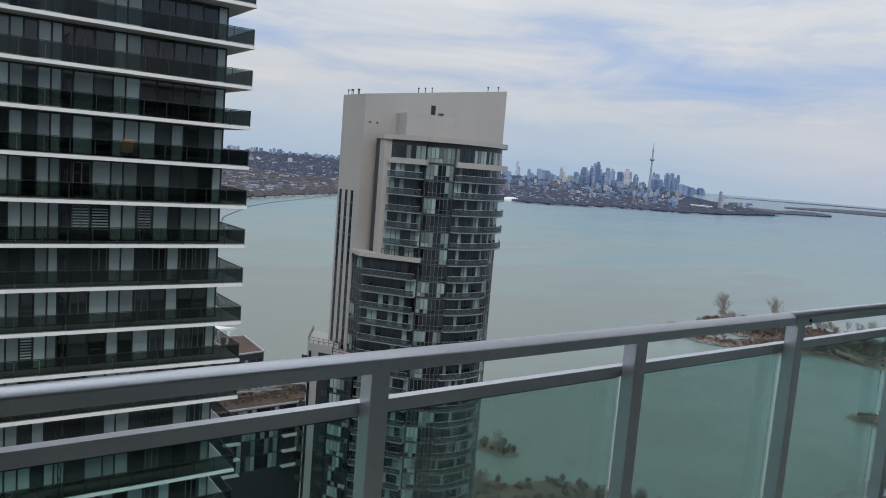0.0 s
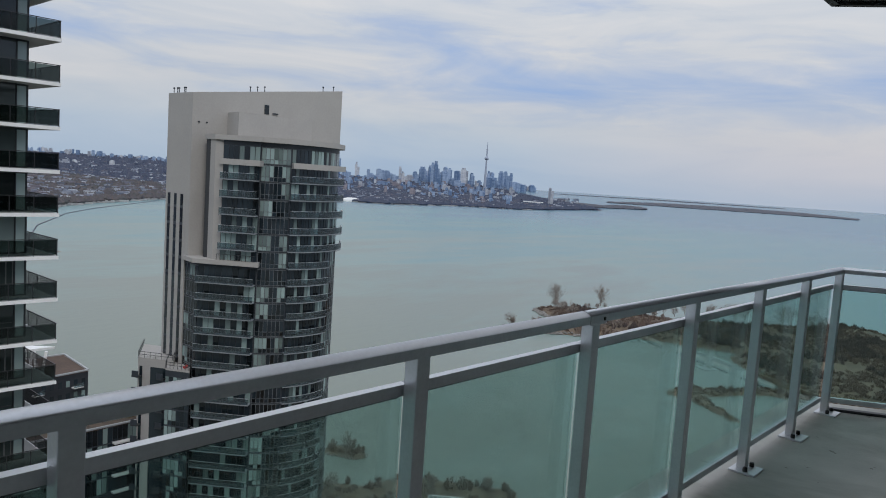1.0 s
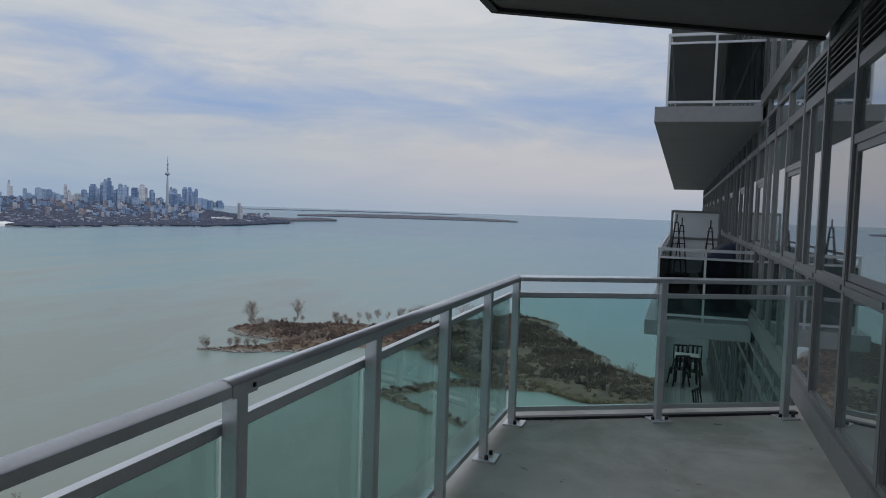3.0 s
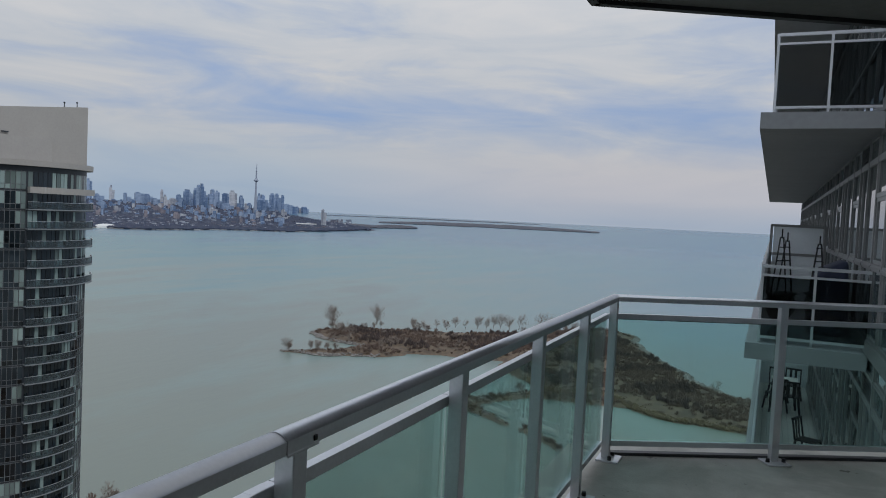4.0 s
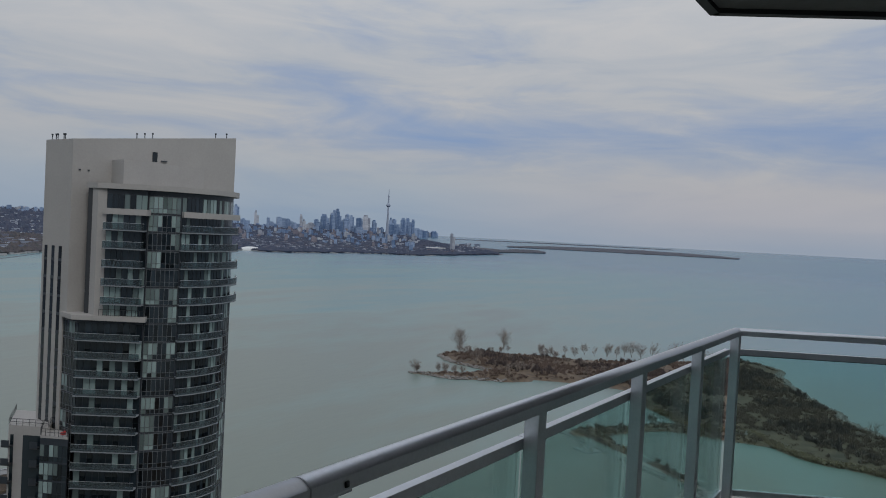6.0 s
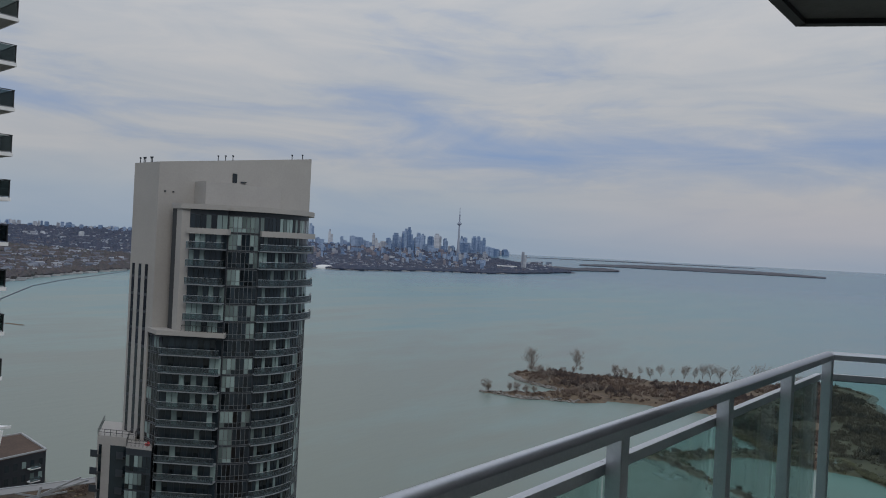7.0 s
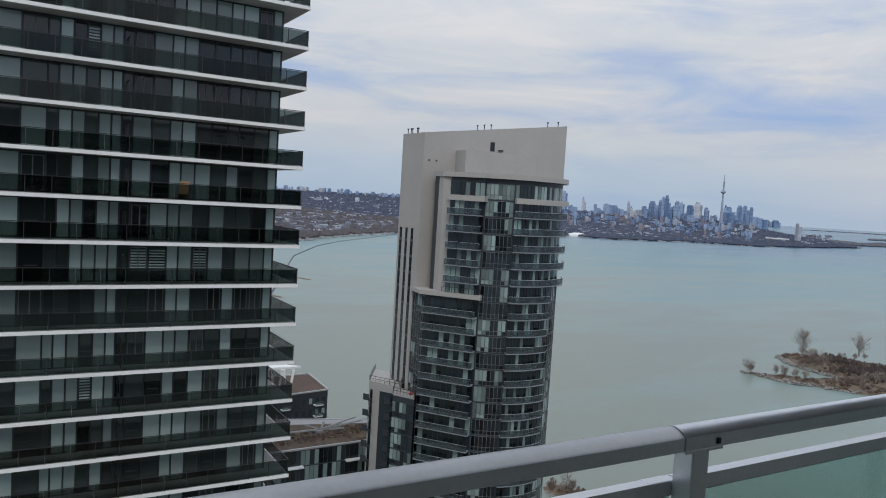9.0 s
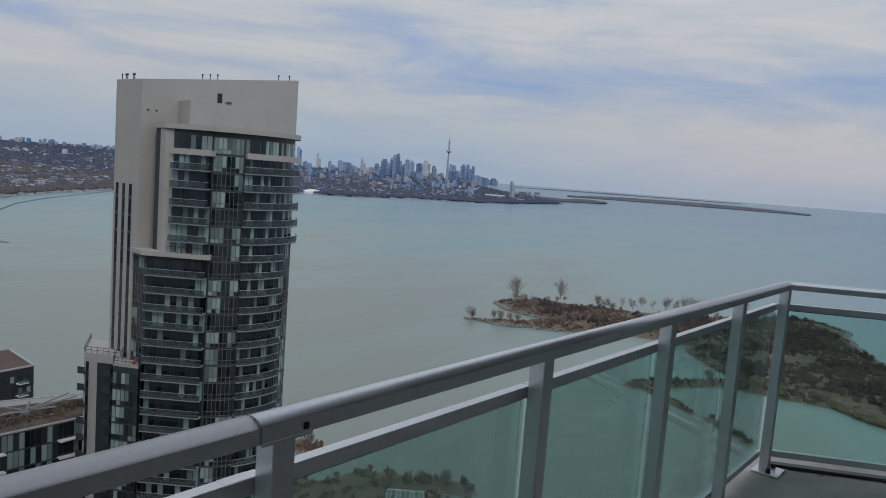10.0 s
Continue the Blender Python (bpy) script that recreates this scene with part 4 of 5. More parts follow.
def city_block(yaw, wide, el, r, material, label, name="tower_block", group="city skyline"):
    """A far building: its shaft, a set-back crown and a roof plant."""
    foot = shore_height(yaw, r) - 4
    top = 110 + r * math.tan(radians(el))
    w = r * radians(wide)
    d = min(w, 45)
    t = thing(name, Matrix.Translation(spot(yaw, r, foot)) @ pose(0, 0, 0, 0, 0, yaw + rng.choice((-12, 0, 8, 18))), label, "building", group)
    h = top - foot
    if h < 8:
        h = 8
    cut = h * rng.uniform(0.86, 0.97)
    split = rng.uniform(-0.05, 0.3) * w if w > 20 else w / 2
    lower = cut * rng.uniform(0.72, 0.97)
    part("shaft", box(B(), -w / 2, -d / 2, 0, split, d / 2, cut), material, t)
    if split < w / 2:
        part("shaft", box(B(), split, -d / 2 + 3, 0, w / 2, d / 2 - 2, lower), material, t)
    a, b = -w / 2 + w * rng.uniform(0.04, 0.2), split - w * rng.uniform(0.04, 0.15)
    part("crown", box(B(), a, -d / 2 * 0.7, cut, b, d / 2 * 0.7, h), material, t)
    return t


WEST = [(50.12, 0.29, 1.22), (49.49, 0.56, 0.2), (48.66, 0.3, 0.86), (47.79, 0.18, 0.36), (47.44, 0.55, 0.07), (46.86, 0.51, 0.45), (46.27, 0.53, 0.35), (45.73, 0.42, 0.08),
        (45.34, 0.18, 0.73), (45.0, 0.37, 0.36), (44.52, 0.43, 0.15), (44.12, 0.35, 0.43), (43.5, 0.55, 0.83), (43.02, 0.2, 0.98), (42.8, 0.23, 1.21), (42.52, 0.38, 1.32), (42.23, 0.17, 0.38)]
CENTRE = [(41.9, 0.5, 0.58), (41.74, 0.36, 0.94), (41.47, 0.3, 0.86), (40.84, 0.44, 0.7), (40.33, 0.5, 0.93), (40.74, 0.8, -0.01), (39.72, 0.27, 0.59), (39.34, 0.27, 0.04), (38.4, 0.28, 0.84),
          (38.27, 0.76, 0.36), (38.1, 0.5, 0.74), (37.46, 0.4, 0.87), (37.05, 0.45, 0.88), (36.7, 0.19, 0.79), (37.58, 0.37, 0.09), (36.98, 0.61, 0.28), (36.27, 0.55, 0.12), (35.94, 0.67, 0.03),
          (35.5, 0.34, -0.03), (34.99, 0.4, -0.02), (33.54, 0.3, -0.14)]
MIDRISE = [(48.99, 1.0, -0.53), (48.02, 0.9, -0.93), (47.67, 0.57, -0.47), (46.65, 1.0, -0.41), (45.6, 0.63, -0.42), (45.1, 0.47, -0.53), (44.3, 0.9, -0.62), (43.29, 0.9, -0.59), (42.43, 0.47, -0.19),
           (41.69, 0.63, -0.35), (40.9, 0.22, -0.54), (40.61, 0.2, -0.5), (40.34, 0.22, -0.54), (39.91, 0.7, -0.21), (41.46, 0.32, -0.66)]
GLASSY = "glass tower in the city skyline, coloured blue grey for haze"
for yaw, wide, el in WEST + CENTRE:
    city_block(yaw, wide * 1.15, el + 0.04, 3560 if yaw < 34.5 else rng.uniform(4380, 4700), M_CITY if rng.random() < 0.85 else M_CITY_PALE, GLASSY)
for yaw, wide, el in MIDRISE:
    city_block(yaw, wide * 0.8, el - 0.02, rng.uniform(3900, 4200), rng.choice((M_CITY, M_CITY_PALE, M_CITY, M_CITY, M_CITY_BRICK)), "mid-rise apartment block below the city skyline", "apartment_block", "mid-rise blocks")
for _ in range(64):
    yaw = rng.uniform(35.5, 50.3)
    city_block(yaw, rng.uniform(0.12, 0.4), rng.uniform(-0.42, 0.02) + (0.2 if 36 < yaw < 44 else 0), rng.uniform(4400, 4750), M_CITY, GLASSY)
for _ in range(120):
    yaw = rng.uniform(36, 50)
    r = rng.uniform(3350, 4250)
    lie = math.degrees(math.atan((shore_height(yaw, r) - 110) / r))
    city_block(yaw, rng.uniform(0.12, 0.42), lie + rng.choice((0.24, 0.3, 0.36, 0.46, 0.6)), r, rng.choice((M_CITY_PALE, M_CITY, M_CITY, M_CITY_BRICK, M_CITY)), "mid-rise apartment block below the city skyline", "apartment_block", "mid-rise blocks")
for i in range(90):
    yaw = 61.5 + 11.5 * rng.random() if i < 80 else rng.uniform(73, 90)
    city_block(yaw, rng.uniform(0.1, 0.3), rng.uniform(0.12, 0.42) - (0.1 if yaw < 66 else 0), rng.uniform(4300, 4600), rng.choice((M_CITY, M_CITY, M_CITY_PALE)), "far apartment block on the wooded rise", "apartment_block", "far blocks")
for yaw, wide, el in ((69.6, 0.35, -0.35), (69.1, 0.5, -0.35), (68.5, 0.4, -0.3), (66.2, 0.3, -0.2), (68.9, 0.25, -1.5)):
    city_block(yaw, wide, el, 3500 if el > -1 else 2700, M_CITY_PALE, "pale slab apartment block among the trees", "apartment_block", "far blocks")


def lathe(bm, profile, n=16):
    rings = [[bm.verts.new((r * math.cos(i * 6.2832 / n), r * math.sin(i * 6.2832 / n), z)) for i in range(n)] for r, z in profile]
    for p, q in zip(rings, rings[1:]):
        for i in range(n):
            bm.faces.new((p[i], p[(i + 1) % n], q[(i + 1) % n], q[i]))
    bm.faces.new(rings[0][::-1])
    bm.faces.new(rings[-1])
    return bm


def spire():
    r = 4000.0
    foot = shore_height(38.7, r) - 4
    z = lambda el: 110 + r * math.tan(radians(el)) - foot
    t = thing("observation_tower", Matrix.Translation(spot(38.7, r, foot)), "slender grey concrete observation tower with a round pod and mast", "tower")
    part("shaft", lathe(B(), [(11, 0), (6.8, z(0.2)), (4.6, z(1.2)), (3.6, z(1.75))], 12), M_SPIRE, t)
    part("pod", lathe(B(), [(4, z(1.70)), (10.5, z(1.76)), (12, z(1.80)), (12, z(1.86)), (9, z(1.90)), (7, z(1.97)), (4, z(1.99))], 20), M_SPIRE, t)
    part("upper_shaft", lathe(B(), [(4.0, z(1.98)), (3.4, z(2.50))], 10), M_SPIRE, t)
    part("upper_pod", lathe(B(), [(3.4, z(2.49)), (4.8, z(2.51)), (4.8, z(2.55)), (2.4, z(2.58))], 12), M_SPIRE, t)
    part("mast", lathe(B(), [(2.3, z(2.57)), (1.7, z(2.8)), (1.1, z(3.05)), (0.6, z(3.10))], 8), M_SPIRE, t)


spire()
arena = thing("exhibition_hall", Matrix.Translation(spot(34.85, 3560, shore_height(34.85, 3560))) @ pose(0, 0, 0, 0, 0, 35), "long pale exhibition hall roof by the far water", "building")
part("roof", box(B(), -48, -15, 10, 48, 15, 14, 1.5), M_WHITE, arena)
part("body", box(B(), -46, -14, -4, 46, 14, 10), M_CITY_PALE, arena)
dome = thing("air_dome", Matrix.Translation(spot(48.99, waterline(48.99) + 12, 1.5)) @ pose(0, 0, 0, 0, 0, 49), "white inflated sports dome on the far shore", "building")
bm = B()
bmesh.ops.create_uvsphere(bm, u_segments=20, v_segments=10, radius=1.0, matrix=Matrix.Diagonal((44, 14, 15, 1)))
part("skin", bm, M_WHITE, dome, smooth=True)


def strip(name, yaw0, yaw1, el0, el1, deep, trees, label, tall=7.0, fuzz=0.35):
    """A low island far out, with its line of trees; haze is in the blue of both colours."""
    bm = B()
    n = 60
    rows = []
    heap = Heap()
    for i in range(n + 1):
        u = i / n
        yaw = yaw0 + (yaw1 - yaw0) * u
        el = el0 + (el1 - el0) * u
        swing = math.sin(math.pi * min(max(u, 0.02), 0.98)) ** 0.5 * (1 + fuzz * noise.noise((yaw * 1.3, el0, 2)))
        r0 = reach(el - 0.02 * noise.noise((yaw, 1, 1)))
        r1 = min(reach(min(el + deep * swing, -0.38)), 4860)
        rows.append([bm.verts.new(spot(yaw, r0, swell(r0) - 0.3)), bm.verts.new(spot(yaw, (r0 + r1) / 2, swell((r0 + r1) / 2) + 2)), bm.verts.new(spot(yaw, r1, swell(r1) + 1))])
        for _ in range(trees):
            r = rng.uniform(r0, r1)
            if fuzz < 0.2 or noise.noise((yaw * 2.0, r * 0.01, 7)) > -0.28:
                heap.blob(spot(yaw + rng.uniform(-0.2, 0.2), r, swell(r)), rng.uniform(6, 11), rng.uniform(0.6, 1.1) * tall, rng)
    for p, q in zip(rows, rows[1:]):
        for i in range(2):
            bm.faces.new((p[i], p[i + 1], q[i + 1], q[i]))
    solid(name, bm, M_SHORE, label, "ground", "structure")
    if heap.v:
        stuff("woods", heap.v, heap.f, M_ISLE_WOODS, "dark bare woods on a far low island, tinted blue for haze", "woods")


strip("ground_far_isle_1", 30.0, 26.6, -1.40, -1.29, 0.16, 36, "low wooded isle off the city", 9)
strip("ground_far_isle_2", 29.0, 12.5, -0.95, -0.91, 0.24, 70, "long low wooded island on the horizon", 5, 0.1)
strip("ground_far_isle_3", 33.5, 17.0, -0.56, -0.49, 0.05, 10, "thin far land at the horizon", 2)
strip("ground_far_isle_4", 35.0, 29.8, -1.62, -1.30, 0.25, 36, "low shore beside the city", 6)


def wall_line(points, wide, tall, label, material=M_SHORE):
    bm = B()
    for a, b in zip(points, points[1:]):
        bar(bm, (*a, tall / 2 - 0.5), (*b, tall / 2 - 0.5), wide, tall)
    solid("breakwater", bm, material, label, "breakwater", "structure")


wall_line([(-730, 230), (-1192, 414), (-1434, 549), (-1580, 660), (-1924, 976)], 1.3, 1.3, "thin stone breakwater across the bay")
wall_line([tuple(spot(y, r, 0).xy) for y, r in ((37.7, reach(-2.0)), (35, reach(-1.93)), (32.5, reach(-1.84)), (30.45, reach(-1.77)))], 7, 2.4, "long stone breakwater off the city shore", M_STRAND)
land("ground_bar_1", [(-893, 318, -872, 325, 3.5, 2.5)], 2.0, 1.0, M_ISLAND, "small gravel bar in the bay", 5, 0.3)
land("ground_bar_2", [(-742, 236, -728, 242, 3, 2.5)], 2.0, 1.0, M_ISLAND, "small gravel bar in the bay", 5, 0.3)

# ---- the dark tower with white slab edges ----
T1_AT = (0.10, 0.29, 0.26)


def tower_dark():
    t = thing("apartment_tower", pose(*T1_AT), "dark glass apartment tower with white slab edges and black balcony rails", "building", "towers")
    rng = random.Random(3)
    sx, sy = -53.0, 18.74          # front corner of the slabs
    wx, wy = -54.9, 17.35          # corner of the wall
    H = 2.95
    SOUTH = -26.0
    part("wall", prism(B(), [(wx - 22, SOUTH), (wx, SOUTH), (wx, wy), (wx - 22, wy)], 2, F + 30), M_T1_WALL, t)
    SLAB = as_mesh("slab", prism(B(), [(sx - 24, SOUTH), (sx, SOUTH), (sx, sy), (sx - 24, sy)], 0.0, 0.24), M_WHITE)
    SOFFIT = as_mesh("soffit", prism(B(), [(sx - 20, SOUTH), (sx - 0.12, SOUTH), (sx - 0.12, sy - 0.12), (sx - 20, sy - 0.12)], -0.012, -0.004), M_T1_SOFFIT)
    DECK = as_mesh("balcony_floor", prism(B(), [(sx - 20, SOUTH), (sx - 0.1, SOUTH), (sx - 0.1, sy - 0.1), (sx - 20, sy - 0.1)], 0.244, 0.25), M_T1_SOFFIT)
    PANEL = as_mesh("glass_panel", box(B(), -0.008, -0.73, 0.32, 0.008, 0.73, 1.34), M_T1_GLASS)
    STUD = as_mesh("rail_post", box(B(), -0.025, -0.02, 0.24, 0.025, 0.02, 1.38), M_BLACK)
    bal = B()
    for j in range(14):
        box(bal, -j * 0.125 - 0.012, -0.012, 0.30, -j * 0.125 + 0.012, 0.012, 1.36)
    BALUSTERS = as_mesh("baluster_panel", bal, M_BLACK)
    RAIL = as_mesh("handrail", bar(B(), (sx - 0.06, SOUTH, 1.39), (sx - 0.06, sy - 0.04, 1.39), 0.06, 0.05), M_BLACK)
    SIDE_RAIL = as_mesh("handrail", bar(B(), (sx - 0.06, sy - 0.06, 1.39), (sx - 9, sy - 0.06, 1.39), 0.06, 0.05), M_BLACK)
    lattice = B()
    for u0, z0, u1, z1 in ((wx + 0.1, 0.25, wx + 0.16, 2.2), (sx - 0.7, 0.25, sx - 0.64, 2.2), (wx + 0.16, 2.14, sx - 0.7, 2.2), (wx + 0.16, 1.2, sx - 0.7, 1.25)):
        box(lattice, u0, -0.025, z0, u1, 0.025, z1)
    SCREEN = as_mesh("privacy_screen", lattice, M_BLACK)
    edges = [17.25, 16.58, 15.5, 14.37, 13.51, 12.4, 11.28, 10.32, 9.51, 8.3, 7.03, 6.34, 5.70, 4.91, 4.1, 3.31, 2.5, 1.84, 0.34, -1.2, -2.0, -3.2, -4.8, -6.3, -7.9, -9.5, -11, -12.5, -14]
    # which bays hold a solid pale panel on most floors
    usual = [0.9, 0.15, 0.15, 0.85, 0.35, 0.35, 0.85, 0.9, 0.25, 0.2, 0.2, 0.9, 0.8, 0.15, 0.85, 0.85, 0.3, 0.25, 0.7, 0.3]
    PANES, MULL = {}, {}
    for i, (y1, y0) in enumerate(zip(edges, edges[1:])):
        for pale in (True, False):
            bm = box(B(), wx - 0.02, y0 + 0.06, 0.34, wx + 0.05, y1 - 0.06, H - 0.14)
            PANES[i, pale] = as_mesh("window_pane", bm, M_T1_BLIND if pale else M_T1_PANE)
        MULL[i] = as_mesh("mullion", box(B(), wx, y0 - 0.035, 0.24, wx + 0.09, y0 + 0.035, H), M_T1_WALL)
    SASH = {}
    for i, (y1, y0) in enumerate(zip(edges, edges[1:])):
        bm = B()
        m = (y0 + y1) / 2
        for u0, z0, u1, z1 in ((y0 + 0.08, 0.34, y0 + 0.15, 2.7), (y1 - 0.15, 0.34, y1 - 0.08, 2.7), (m - 0.04, 0.42, m + 0.04, 2.63), (y0 + 0.15, 2.63, y1 - 0.15, 2.7), (y0 + 0.15, 0.34, y1 - 0.15, 0.42)):
            box(bm, wx + 0.05, u0, z0, wx + 0.08, u1, z1)
        SASH[i] = as_mesh("sliding_door_frame", bm, M_T1_SASH)
    BAR = as_mesh("transom", box(B(), wx + 0.05, -0.4, 1.32, wx + 0.075, 0.4, 1.38), M_T1_WALL)
    for k in range(-13, 9):
        z = F - 0.10 + k * H
        at = pose(0, 0, z)
        part("slab", SLAB, None, t, at=at)
        part("soffit", SOFFIT, None, t, at=at)
        if -9 <= k <= 6:
            part("balcony_floor", DECK, None, t, at=at)
            for i, (y1, y0) in enumerate(zip(edges, edges[1:])):
                if y1 < -12:
                    continue
                pale = rng.random() < usual[i % len(usual)]
                part("window_pane", PANES[i, pale], None, t, at=at)
                part("mullion", MULL[i], None, t, at=at)
                if not pale and y1 - y0 > 0.9 and rng.random() < 0.45:
                    part("sliding_door_frame", SASH[i], None, t, at=at)
                elif not pale and y1 - y0 > 0.8 and rng.random() < 0.4:
                    part("transom", BAR, None, t, at=pose(0, (y0 + y1) / 2, z))
            for j in range(20):
                part("glass_panel", PANEL, None, t, at=pose(sx - 0.06, sy - 0.85 - j * 1.5, z))
                part("rail_post", STUD, None, t, at=pose(sx - 0.06, sy - 0.09 - j * 1.5, z))
            part("handrail", RAIL, None, t, at=at)
            part("handrail", SIDE_RAIL, None, t, at=at)
            for j in range(4):
                tagged(part("baluster_panel", BALUSTERS, None, t, at=pose(sx - 0.15 - j * 1.75, sy - 0.06, z)), kind="stuff")
                part("rail_post", STUD, None, t, at=pose(sx - 0.1 - j * 1.75, sy - 0.06, z))
            if k in (-2, -5, 3):
                for i in ((8, 9, 5) if k == -2 else (13,)):
                    for j in range(8):
                        part("blind_slat", box(B(), wx + 0.05, edges[i + 1] + 0.08, z + 1.0 + j * 0.2, wx + 0.06, edges[i] - 0.08, z + 1.1 + j * 0.2), M_T1_BLIND, t)
            for y in (6.6, -8.2):
                part("privacy_screen", SCREEN, None, t, at=pose(0, y, z))
    return sx + T1_AT[0], wx + T1_AT[0], H


T1_SX, T1_WX, T1_H = tower_dark()


# ---- the round-fronted tower with a tall concrete fin ----
def tower_round():
    t = thing("apartment_tower", pose(0, 0, 0), "round-fronted glass apartment tower with a beige concrete fin wall", "building", "towers")
    rng = random.Random(9)
    cx, cy = -113.8, 79.0
    H = 2.95
    base = F - 0.95                # underside of the slab at the top balcony band
    A, Bq = (-116.5, 64.1), (-112.3, 93.3)
    W = (-124.5, 63.9)

    def arc(r, a0, a1, n):
        return [(cx + r * math.cos(radians(a)), cy + r * math.sin(radians(a))) for a in np.linspace(a0, a1, n)]

    # fin wall: level over the short side, climbing along the long one
    part("fin_wall", prism(B(), [(-117.7, 64.07), (-115.0, 86.0), (-123, 87.5), W], 2, F - 15.0), M_FIN, t)
    bm = prism(B(), [A, Bq, (Bq[0] - 10, Bq[1] + 1.3), W], F - 15.0, F + 13.5)
    for v in bm.verts:
        if v.co.z > F and v.co.y > 80:
            v.co.z = F + 17.3
    part("fin_wall", bm, M_FIN, t)
    # dark window slots in the short side
    d = Vector((A[0] - W[0], A[1] - W[1], 0)).normalized()
    side = Vector((d.y, -d.x, 0))
    slot_x = [(0.75, 1.6), (2.9, 3.75), (5.0, 5.9)]
    for u0, u1 in slot_x:
        a, b = Vector((*W, 0)) + d * u0, Vector((*W, 0)) + d * u1
        part("window_slot", prism(B(), [(a + side * 0.03).xy, (b + side * 0.03).xy, (b - side * 0.3).xy, (a - side * 0.3).xy], F - 70, F - 4.0), M_T2_PANE, t)
        for k in range(15):
            z = F - 6.5 - k * H
            part("slot_spandrel", prism(B(), [(a + side * 0.05).xy, (b + side * 0.05).xy, (b - side * 0.2).xy, (a - side * 0.2).xy], z, z + 0.5), M_T2_SPAN, t)
    # pale box on the roof terrace, with a door, vents and pipes
    f = Vector((Bq[0] - A[0], Bq[1] - A[1], 0)).normalized()
    out = Vector((f.y, -f.x, 0))
    p = Vector((*A, 0)) + f * 6.3
    q = p + f * 16
    part("stair_box", prism(B(), [(p + out * 4.6).xy, (q + out * 1.6).xy, (q - out * 0.2).xy, (p - out * 0.2).xy], F + 6.3, F + 10.7), M_FIN, t)
    p = Vector((*A, F + 12.0)) + f * 13.2 + out * 0.02
    part("roof_door", bar(B(), p, p + f * 0.9, 0.08, 1.7), M_T2_PANE, t)
    p = p + f * 1.6 - Vector((0, 0, 0.6))
    part("roof_lamp", bar(B(), p, p + f * 1.0 + out * 0.2, 0.5, 0.2), M_T2_SPAN, t)
    for i, u in enumerate((1.0, 2.4, 6.5, 9.8, 15, 17.5, 20)):
        p = Vector((*A, F + (8.6 if i < 2 else 7.6))) + f * u + out * (0.1 if u < 6 else 1.6)
        part("vent", bar(B(), p, p + f * 0.25, 0.2, 0.25), M_T2_SPAN, t)
    for u in (-5.8, -4.6, -4.1, -2.3, -1.9, 10.6, 12.0, 13.4, 25.5, 27.8):
        p = Vector((*A, 0)) + (f * u if u > 0 else d * u) - out * 0.6
        z = F + 13.5 + max(u, 0) * 3.8 / 29.5
        m = B()
        bar(m, (p.x, p.y, z - 0.2), (p.x, p.y, z + 0.8), 0.16, sides=6)
        bar(m, (p.x, p.y, z + 0.7), (p.x, p.y, z + 0.95), 0.34, sides=6)
        part("roof_vent", m, M_T2_SPAN, t)

    # solid middle, and the stepped blocks beside it
    left0, left1 = (-112.9, 64.2), (-104.9, 70.2)
    body = [(-118.6, 64.4), left0, left1] + arc(12.0, -45, 80, 27) + [(-118, 91)]
    part("core", prism(B(), body, 2, base - 13.9), M_T2_SPAN, t)
    up0 = (-110.0, 66.4)
    upper = [(-115, 67.0), up0, left1] + arc(12.0, -45, 80, 27) + [(-116, 90)]
    part("core", prism(B(), upper, base - 13.9, F + 5.7), M_T2_SPAN, t)
    top = [(-114.6, 65.6), (-110.9, 65.2), (-103.8, 69.8)] + arc(13.0, -45, 72, 27) + [(-115, 91)]
    part("cornice", prism(B(), top, F + 5.7, F + 6.55), M_FIN, t)
    part("pier", prism(B(), [(-112.8, 65.6), (-111.1, 65.5), (-109.8, 66.7), (-111.7, 67.7)], base - 13.9, F + 5.7), M_FIN, t)
    part("gap_wall", prism(B(), [(-114.3, 65.7), (-112.9, 65.9), (-112.7, 66.9), (-114.2, 66.9)], base - 13.9, F + 5.7), M_RAIL_DARK, t)
    terrace = [(-117.5, 63.7), (-112.9, 62.9), (-103.7, 69.8), (-105, 71), (-112.6, 66.5), (-118.5, 66.0)]
    part("terrace_edge", prism(B(), terrace, base - 14.35, base - 13.6), M_FIN, t)

    def wall_run(a, b, n):
        """n equal lengths along a straight piece of the front, each as its two ends."""
        a, b = Vector((*a, 0)), Vector((*b, 0))
        return [(a.lerp(b, i / n), a.lerp(b, (i + 1) / n)) for i in range(n)]

    def arc_run(r, a0, a1, n):
        p = [Vector((*q, 0)) for q in arc(r, a0, a1, n + 1)]
        return list(zip(p, p[1:]))

    def pane(a, b, z0, z1, material, proud=0.06, gap=0.06, name="window_pane"):
        e = (b - a).normalized()
        o = Vector((e.y, -e.x, 0))
        a, b = a + e * gap, b - e * gap
        part(name, prism(B(), [(a + o * proud).xy, (b + o * proud).xy, (b - o * 0.05).xy, (a - o * 0.05).xy], z0, z1), material, t)

    def ledge(line, deep, z, glassy=True):
        """A balcony: slab, glass front, handrail and posts along a line of points."""
        n = len(line)
        normals = []
        for i in range(n):
            e = (line[min(i + 1, n - 1)] - line[max(i - 1, 0)]).normalized()
            normals.append(Vector((e.y, -e.x, 0)))
        outer = [p + o * deep for p, o in zip(line, normals)]
        part("balcony_slab", prism(B(), [v.xy for v in outer] + [v.xy for v in line[::-1]], z + 0.05, z + 0.22), M_T2_SLAB, t)
        o1 = [p + o * (deep - 0.06) for p, o in zip(line, normals)]
        o2 = [p + o * (deep - 0.09) for p, o in zip(line, normals)]
